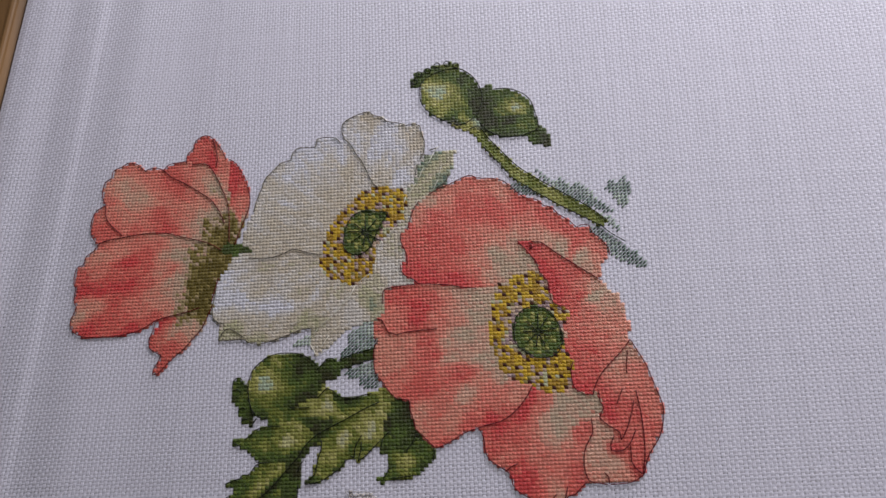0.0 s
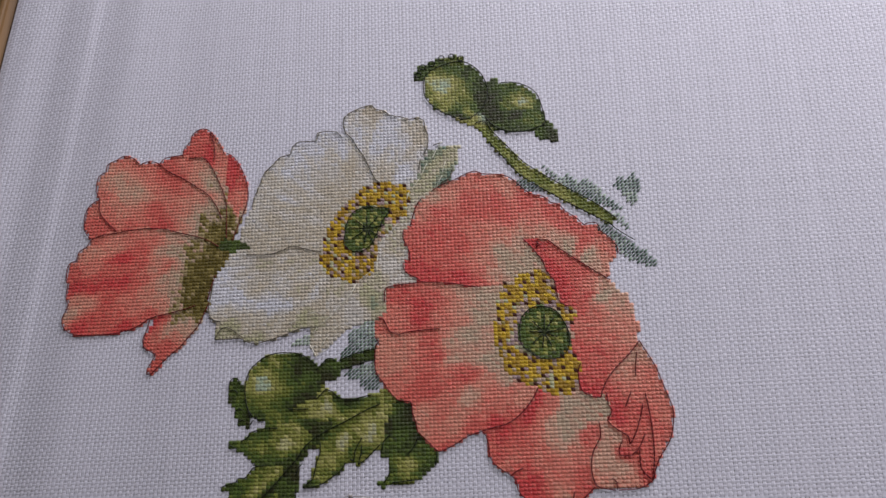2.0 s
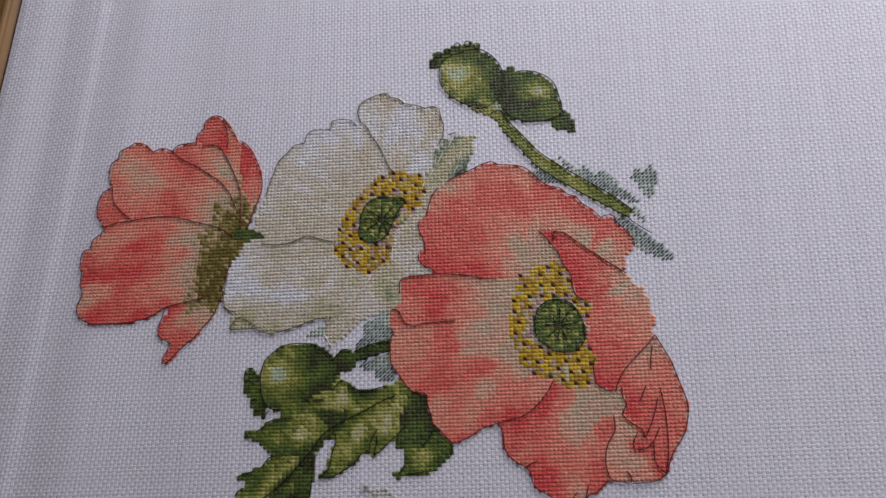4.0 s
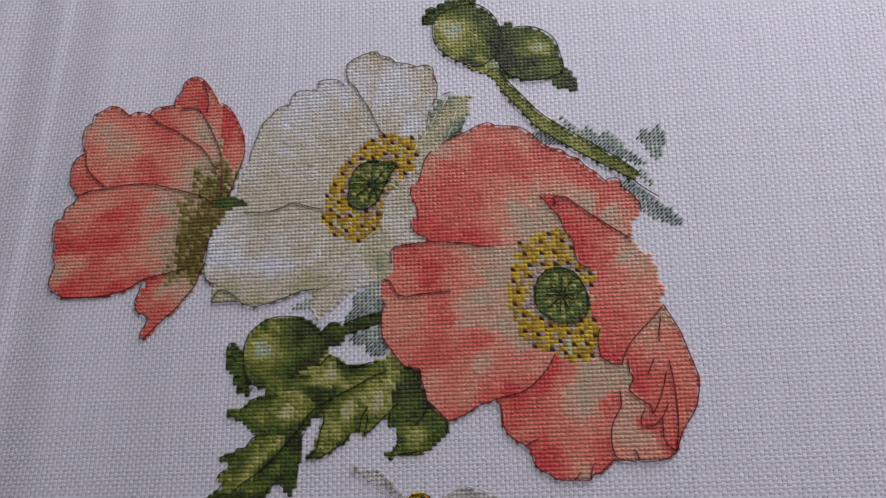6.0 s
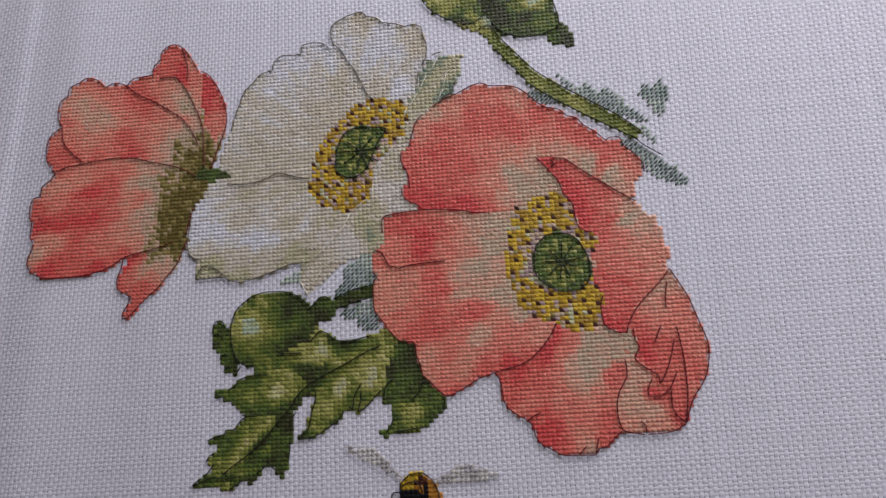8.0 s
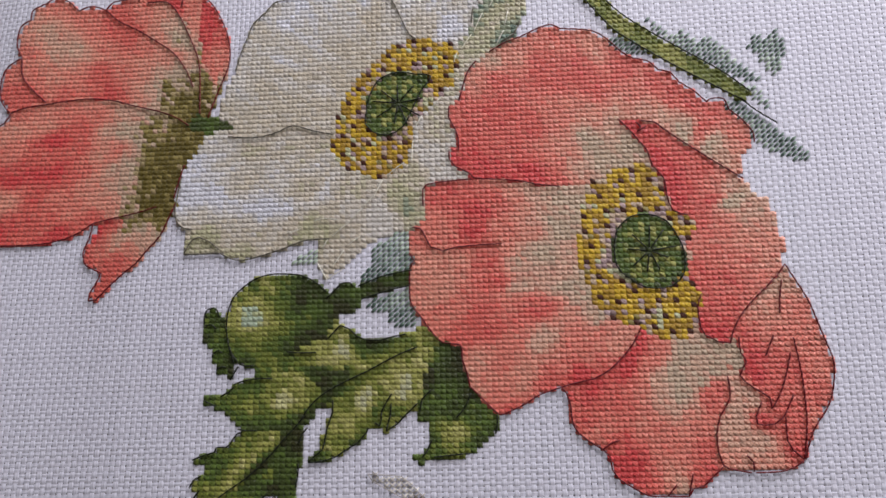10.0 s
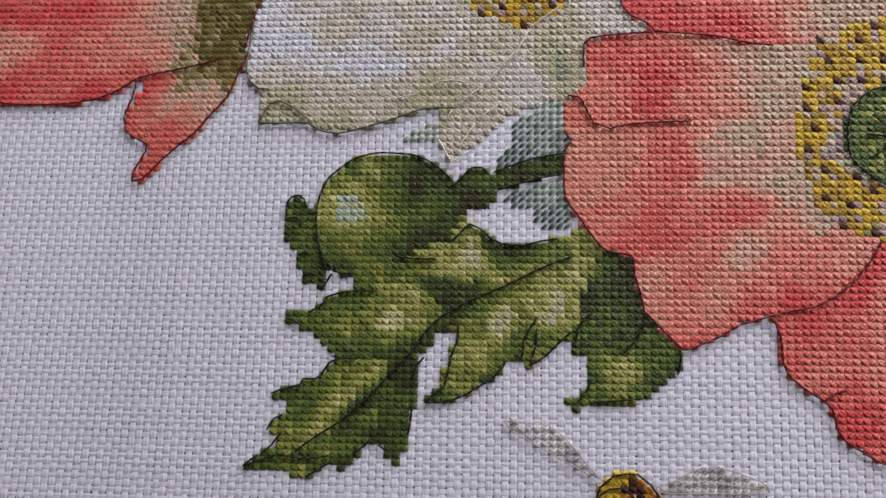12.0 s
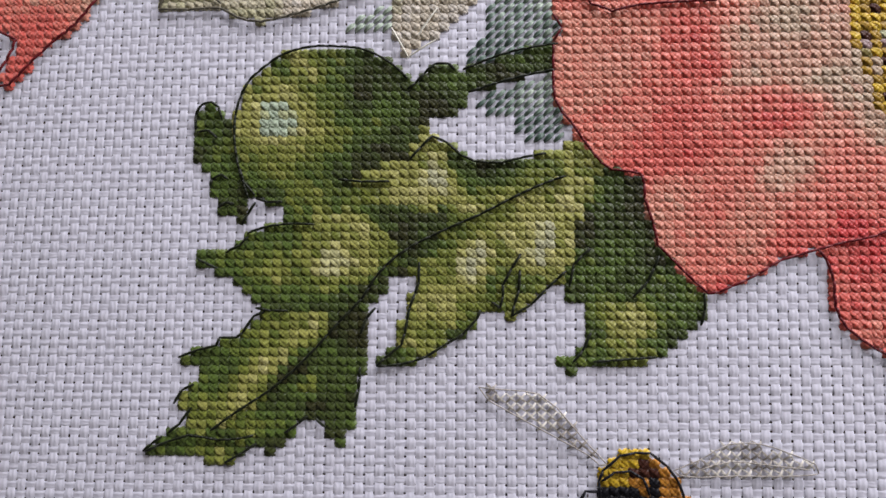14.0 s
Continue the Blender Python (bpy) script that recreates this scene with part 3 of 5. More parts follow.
          [(83.4, 34.6), (85.1, 31), (86.7, 27.4), (87.8, 23.3), (88.9, 19.3), (89.6, 16.5), (89.5, 13.7), (88.5, 9.3), (87, 6.6), (85.2, 4), (83.9, 0.8), (83.3, -1.3), (81.5, -2.6), (79, -3.4), (75.1, -3.5), (74.4, -2.8), (73.1, -3.4), (70.7, -2.7), (69.8, -2), (69.2, 0.8), (69.3, 4), (70.1, 6.7), (71.5, 9.4), (72, 11.6), (71.9, 13.8), (73.8, 14.3), (75.3, 16.5), (74.5, 18.8), (74.4, 21.1), (73.1, 20.3), (73.7, 22.8), (75.3, 25.6), (77.6, 28.1), (79.9, 30.4), (82.1, 32.8)],
          {"R0": [(81.3, 29.4), (74.4, 10.4), (72.6, 7.2), (76.2, 8.7), (71.7, 2.8), (77.5, 1.6), (74.7, 2.7)],
           "R1": [(79, 26), (71.4, -0.4), (78.3, -0.6), (78.1, -2.7)],
           "R2": [(84, 25.8), (84.6, 21.2), (87.2, 17.7), (79.5, 21.4), (87.6, 12.1), (85.4, 5.6), (88.8, 14.3)],
           "R3": [(75.8, 19.9), (79.8, 14.6), (82.8, 14.5), (85.4, 10), (83.1, 7.9), (78.5, 11.4), (79.1, 7.5), (82.1, 2.5)],
           "R4": [(76.6, 17), (76.8, 14.2), (77.4, 5.7), (82.3, 0.3)]},
          [[(83.4, 34.6), (85.1, 31), (86.7, 27.4), (87.8, 23.3), (88.9, 19.3), (89.6, 16.5), (89.5, 13.7), (88.5, 9.3), (87, 6.6), (85.2, 4), (83.9, 0.8), (83.3, -1.3), (81.5, -2.6), (79, -3.4), (75.1, -3.5)],
           [(74.3, -3.5), (70.7, -2.7), (69.8, -2)],
           [(74.4, 21.1), (74.5, 18.2), (75.3, 16.5), (74, 14), (76, 11.7), (78.6, 9.7), (78.7, 7.8), (80.4, 10.7), (81.8, 14.6), (82.7, 17.9)],
           [(77.1, 9), (76, 6.5), (76.1, 5.1), (78.9, 5), (80.5, 6.3), (82.4, 10.1)],
           [(83.5, 20.7), (84.2, 13.4), (84.2, 6.2), (83.7, 1.9), (83.1, -1.3)],
           [(80.8, 6.3), (80.7, 2), (81.4, 0.4), (82.9, -1.2)],
           [(80.2, 21.2), (79.4, 19.4), (78.6, 17.5)],
           [(82.6, 31.7), (81.9, 28.2), (81.7, 25.3)],
           [(73.9, -0.5), (74.8, -1.6), (74.8, -3.3)],
           [(71.9, 13.8), (72, 10), (70.1, 6.7), (69.3, 3.5), (69.3, 0.2), (70, -2.3)]],
          []),
    Patch("petal",
          [(47.9, 51.4), (62.9, 55.6), (69.9, 43.7), (70.4, 26.2), (74.5, 19.2), (60.2, 18.7), (51.5, 23.2), (46.4, 36.6)],
          {"C": [(48.8, 43.8), (53.9, 21.6), (68, 20.7)],
           "R0": [(67.2, 26.4)]},
          [],
          []),
]
DESIGN["white_poppy"] = [
    Patch("seed_head",
          [(10.2, 69.6), (10.8, 72.9), (12.6, 76.2), (16.2, 77.6), (19.8, 77), (22.7, 76.4), (20.9, 73.6), (19.1, 69.7), (17.3, 65.9), (14.3, 64.1), (11.4, 64.9), (9.9, 66.7)],
          {"G3": [(16.2, 70.6)]},
          [],
          []),
    Patch("stamen_ring",
          [(16.3, 83.4), (18.8, 84.9), (23.5, 84.2), (27, 83.3), (27.7, 81.2), (26.7, 74.5), (25, 73.3), (23.2, 70.4), (20.2, 68.3), (18.7, 66.2), (18.4, 61.2), (17.2, 58.1), (14.2, 55.7), (11.3, 55.2), (9, 56.6), (6.6, 57.4), (4.2, 58.9), (3.6, 62.2), (4.1, 67.4), (5.9, 71.9), (7.1, 75.2), (9.6, 77.8), (12.6, 80.9)],
          {"Y1": [(16.2, 70.6)]},
          [],
          []),
    Patch("petal",
          [(10.5, 101.1), (9.6, 103.9), (9.8, 106.1), (11.7, 107.8), (13.8, 108.8), (15.8, 109.5), (18, 109.7), (19.1, 108.3), (21.5, 107.6), (23, 106), (26.1, 105.3), (28.4, 104.2), (30.8, 104.6), (32.3, 103.5), (32.6, 101.1), (33.3, 98.7), (33, 94.8), (31.9, 92.7), (31, 88.7), (29.4, 84.4), (27, 82.5), (24, 83), (20.2, 84), (18.7, 85.9), (17.2, 89.4), (15.6, 93.4), (13.7, 96.3), (12.4, 99.1)],
          {"W": [(22.3, 101.9), (14.9, 100.9), (26.5, 96.4), (20.8, 98.7), (26.2, 88.1)],
           "W2": [(15, 106), (29.5, 101.2), (23.5, 93.4), (29.2, 92.8)],
           "W3": [(32, 99.2), (21.9, 87.7), (18.1, 108.3)]},
          [[(10.5, 101.1), (9.6, 103.9), (9.8, 106.1), (11.7, 107.8), (13.8, 108.8), (15.8, 109.5), (18, 109.7), (19.1, 108.3), (21.5, 107.6), (23, 106), (26.1, 105.3), (28.4, 104.2), (30.8, 104.6), (32.3, 103.5), (32.6, 101.1), (33.3, 98.7), (33, 94.8), (31.9, 92.7)],
           [(10.5, 101.1), (12.4, 99.1), (13.7, 96.3), (15.6, 93.4), (17.2, 89.4), (18.7, 85.9), (19.9, 84.8)]],
          []),
    Patch("petal",
          [(-17.9, 78.9), (-17.1, 79.7), (-16.5, 83.2), (-15.9, 84.9), (-15, 87.6), (-13.9, 90.2), (-11.3, 92.7), (-9.3, 94.9), (-6.2, 95.6), (-5.7, 97.7), (-3.7, 99.4), (1.5, 99.4), (1.8, 101.8), (4.1, 102.3), (7.8, 101.8), (9.1, 100.3), (11.6, 99.2), (13.2, 96.7), (14.8, 94.4), (17.2, 89.7), (18.7, 86.1), (19.7, 84.8), (15.5, 83.7), (12.3, 81.3), (9.1, 78), (6.6, 73.8), (4.6, 69.7), (4.3, 64.6), (-0.5, 65), (-4.9, 66), (-8.6, 64.5), (-14, 65.2), (-17.2, 65.9), (-19.5, 68.6), (-20.1, 72.1), (-19.1, 75.5)],
          {"W": [(2.4, 97), (-7.2, 91.1), (-4.1, 95.4), (1.1, 99.3), (9, 95.8), (6.4, 100.3)],
           "W2": [(6.4, 94.6), (-9.4, 93), (-2.6, 88.3), (3.8, 92), (-13.2, 87.6), (-6.3, 81.6), (0.1, 82.5), (-14.1, 80.7), (-16.5, 76.8), (1.5, 75.6), (14, 91.2), (-6.1, 76.1)],
           "W3": [(11.5, 90), (6.5, 82.1), (-9.9, 75), (-3.4, 73.2), (5.3, 76.7), (-16.2, 71.3), (-10.9, 69.7), (-4.6, 69.3), (0.4, 71.6), (-1, 78.5)]},
          [[(-17.1, 79.7), (-16.3, 83.2), (-14.9, 87.2), (-13.9, 90.2), (-11.3, 92.7), (-9.3, 94.9), (-6.2, 95.6), (-5.7, 97.7), (-3.7, 99.4), (1.5, 99.4), (1.8, 101.8), (4.1, 102.3), (7.8, 101.8), (9.1, 100.3)]],
          []),
    Patch("petal",
          [(-17.8, 66.8), (-21.6, 65.9), (-24, 63.8), (-25.6, 60.6), (-26.8, 56.8), (-27.2, 52.9), (-27.4, 49.7), (-26.9, 47.8), (-25.6, 46.4), (-23.7, 46.1), (-24.8, 44.5), (-24.8, 41), (-21.5, 40.9), (-17.9, 41), (-15.4, 39.9), (-13.3, 39.3), (-10.7, 40), (-8.4, 40.3), (-4.9, 41.6), (-1.4, 42.9), (3.2, 43), (5, 44.2), (6.7, 46), (9.6, 49), (11.9, 52.6), (12.5, 55.1), (9, 56.6), (6.6, 57.4), (4.2, 58.9), (3.6, 62.2), (3.9, 65.4), (1.7, 65.6), (-0.1, 66.1), (-4.5, 67.1), (-7, 66.1), (-10.7, 65), (-14.5, 65), (-17, 65.4)],
          {"W": [(-24.3, 59.9), (-25, 53.4), (-19.9, 51.8), (-17.3, 50.4), (-12.5, 51.4), (-9.9, 48.8), (-5.2, 50.4)],
           "W2": [(-22, 63.7), (-17.9, 59.5), (-8.2, 64.2), (0.6, 58.4), (-7.8, 56.3), (1.9, 51.9), (6.7, 49.1), (-23.3, 48.2)],
           "W3": [(-13.9, 55.4), (-11.8, 61.8), (-5.5, 60.1), (-0.7, 62.4), (-0.5, 54), (-2.9, 53.5), (5.5, 53), (9, 52.8), (3.2, 48), (-13.4, 46.4), (-15.7, 44), (-9.7, 43.7), (-5, 44.7), (4.4, 46.7)],
           "W4": [(-21.7, 43.7), (-19.2, 42.3), (-13.1, 40.8), (-1.5, 45.8), (2, 45.6), (-23.4, 41.9)]},
          [[(-17.7, 65.4), (-14.5, 65), (-10.7, 65), (-7, 66.1), (-4.5, 67.1), (-0.1, 65.7), (3.6, 64.8)],
           [(-26.8, 56.8), (-27.2, 52.9), (-27.4, 49.7), (-26.6, 47.4), (-25.3, 46.3), (-23.7, 46.1)],
           [(-24.8, 41), (-21.5, 40.9), (-17.9, 41), (-16, 39.9), (-13.3, 39.3), (-9, 40.3), (-4.9, 41.6), (-1.4, 42.9), (3.2, 43)],
           [(-24.8, 41.2), (-23.5, 43.8), (-22.2, 44.4), (-20.2, 43.5), (-17.9, 41.6)]],
          [[(4.9, 46.7), (2.7, 47.2), (0.3, 46.9)], [(-5, 44.5), (-2.6, 45.1)]]),
    Patch("petal",
          [(32, 91.7), (36.4, 95.1), (41.8, 94.9), (40.7, 90), (38.7, 84.5), (35.8, 81.5), (31.5, 78.7), (28.5, 74.9), (26.7, 70.3), (25.7, 65.6), (25.5, 61.7), (25.4, 57.5), (28, 54.8), (25, 54), (21.5, 53.5), (20.7, 48.9), (19.5, 45.2), (20.5, 42.9), (16.4, 43.9), (10.8, 42.1), (6.5, 37.9), (2.3, 35.2), (0.9, 39), (1.3, 41.5), (5.2, 44), (9.5, 48.2), (13.8, 53.3), (17.4, 57.2), (21.3, 67.6), (26.8, 75), (28.1, 83), (29.3, 87.8)],
          {"S2": [(37.4, 86.2)],
           "W2": [(22.4, 59.6), (25.1, 56.3), (13.7, 46.4)],
           "W3": [(28.6, 78.1), (24, 64.2), (19.5, 55.2), (21.3, 69.1), (8, 42.3), (3.7, 38)],
           "W4": [(37.7, 93.6), (34.6, 87.3), (31.7, 84.3), (16.6, 50.8)]},
          [[(34.6, 95.4), (36.7, 96)],
           [(34.3, 93.8), (32.2, 94.2)],
           [(31, 91.3), (30.6, 87.8)],
           [(39.8, 87.8), (38.6, 84.8), (36.2, 83.3)]],
          [[(37.3, 96.4), (35.7, 94.9)], [(35.7, 94.4), (34.2, 91.3)], [(32.7, 89.7), (31.1, 86)], [(30.5, 85.1), (28.6, 82.1)], [(27.7, 81.2), (27.1, 79.2)], [(37.6, 90), (36.9, 86.9)], [(36.6, 85.6), (35.3, 82.9)], [(24.4, 71.6), (22.9, 69.8)], [(20.8, 67.9), (19.4, 65.3)], [(19, 62.5), (18.7, 58.6)], [(17.2, 58.1), (14.2, 55.7)], [(13.1, 54.5), (11.3, 50.8)], [(11.3, 51.4), (7.3, 46.6)], [(6.7, 46.1), (3.8, 43.6)], [(2.8, 42.8), (1.9, 41.1)], [(9, 43.3), (6.7, 41.6)], [(5.8, 40.4), (3.9, 37.4)], [(5.6, 36.7), (2.8, 34.8), (1, 38.2)]]),
    Patch("petal",
          [(1.7, 66.2), (28.1, 84.6), (29, 73.7), (26.9, 60.7), (30.1, 53.8), (21.1, 53.1), (18.1, 46), (11.3, 43.8), (2.1, 44.3)],
          {"W2": [(22.4, 59.6)],
           "W3": [(16.6, 50.8)]},
          [],
          []),
]
DESIGN["poppy_bud"] = [
    Patch("capsule",
          [(-13.1, 18.9), (-14.6, 20.9), (-15.4, 23.5), (-15.7, 26.1), (-15.7, 28.4), (-15.2, 30.7), (-14.4, 32.4), (-12.4, 34.4), (-10.8, 35.5), (-9, 36.2), (-7.2, 36.4), (-4.7, 36.3), (-2.2, 36), (-0.4, 35.2), (1.4, 34), (2.9, 32.4), (3.7, 29.8), (3.8, 25.8), (3.1, 22.8), (-0.8, 22.4), (-4.3, 19.5), (-6.9, 17.3), (-6.8, 16.3), (-9.5, 16.4), (-10.2, 18.1), (-12, 18.6)],
          {"G1": [(-2.1, 30.5), (2.8, 23.9), (0.4, 24), (-2, 22), (0.4, 21)],
           "G2": [(-3.4, 33.1), (-2.2, 34.4), (0.9, 31.8), (2.2, 25.9), (-2, 24), (-4.9, 21.4), (-11.4, 19.6)],
           "G3": [(-11.4, 34.3), (-4.7, 34.5), (-5.2, 31.9), (-3.9, 28.6), (-2.1, 27.2), (0.3, 29.8), (1.5, 27.8), (-0.8, 26.6), (-13.3, 21.5), (-7.9, 21.5), (-4.3, 20.1)],
           "G4": [(-13.2, 32), (-7, 30.6), (-6.5, 33.9), (-5.1, 29.9), (-5, 25.3), (-6.8, 24.7), (-12.2, 24.1), (-14.6, 24.1), (-10.3, 22.1), (-8.4, 19.5), (-6.6, 18.9)],
           "G5": [(-11.3, 31), (-14.2, 28.7), (-14.1, 26.1), (-9, 34.6), (-8, 33.2), (-9.5, 31.9), (-8.8, 29.3), (-6.9, 27.3), (-9.8, 24.7)],
           "G6": [(-12.4, 29.4), (-10.6, 28.7), (-11.7, 26.7), (-9.9, 27.7)]},
          [[(-13.1, 19.2), (-14.5, 20.9), (-15.2, 23.5), (-15.6, 26.1), (-15.6, 28.4), (-15.1, 30.7), (-14.3, 32.4), (-12.3, 34.3), (-10.8, 35.4), (-9, 36), (-7.2, 36.3), (-4.7, 36.2), (-2.2, 35.9), (-0.4, 35.1), (1.4, 33.8), (2.7, 32.4)],
           [(-12.9, 18.8), (-11.7, 18.4), (-10.2, 18.4)],
           [(-4.3, 20.9), (-1.9, 20.6), (1, 20.6)]],
          []),
    Patch("crown",
          [(-19.8, 29.2), (-18.4, 30), (-17.1, 29.2), (-16.4, 28), (-15.6, 28), (-15.7, 25.5), (-14.9, 21.6), (-13.5, 18.6), (-13.7, 15.7), (-14.9, 15.7), (-15.3, 16.7), (-16.8, 16.7), (-17, 18.7), (-18, 19), (-18.2, 21), (-18.8, 22.3), (-19.7, 23.6), (-19.7, 25.6), (-20.1, 27.2)],
          {"G1": [(-19.3, 24.6), (-15.5, 16.4), (-14.3, 16.4)],
           "G2": [(-16.8, 17.7), (-14.5, 19), (-16.7, 27.5)],
           "G3": [(-18.6, 28.8), (-17.2, 24.9), (-17.7, 22.3), (-16.3, 20.3)],
           "G4": [(-18.8, 26.2)]},
          [[(-19.8, 26.8), (-19.9, 28.5), (-19.4, 29.6), (-18.3, 30), (-17.5, 29.4), (-17, 28)],
           [(-19.6, 26.5), (-18.4, 26.7), (-17.5, 25.8)],
           [(-17.9, 20.3), (-17.7, 21), (-16.8, 21.6), (-16, 21)],
           [(-16.9, 17.8), (-16.2, 18.4), (-15.3, 18.2)],
           [(-13.8, 18.9), (-14.4, 20.9), (-14.8, 22.2)],
           [(-14.3, 15.8), (-13.7, 17), (-13, 18.3)]],
          []),
    Patch("neck",
          [(2.8, 31.1), (3.6, 31.8), (5.6, 34), (7.1, 34), (7.7, 33.3), (9.1, 31.7), (9.1, 29.7), (7.8, 28.1), (3.9, 27.7), (2.8, 25.9)],
          {"G1": [(5.1, 29.1)],
           "G2": [(5, 32.4), (8, 30.4)],
           "G3": [(6.8, 32.4)]},
          [[(2.8, 31.1), (3.6, 31.8), (5.6, 34), (7.1, 34), (7.7, 33.3)]],
          []),
    Patch("stalk",
          [(8.6, 33.3), (13.4, 35.2), (18.4, 36.1), (19.2, 35.4), (18.1, 33.1), (13.9, 32.2), (9.2, 30.7)],
          {"G1": [(13.4, 32.6)],
           "G2": [(10.4, 33), (16.9, 33.5)],
           "G3": [(14.5, 34.2), (17.5, 34.8)]},
          [[(8.6, 33.3), (13.4, 35.2), (18.4, 36.1)],
           [(18.1, 33.1), (13.9, 32.2), (9.2, 30.7)]],
          []),
]
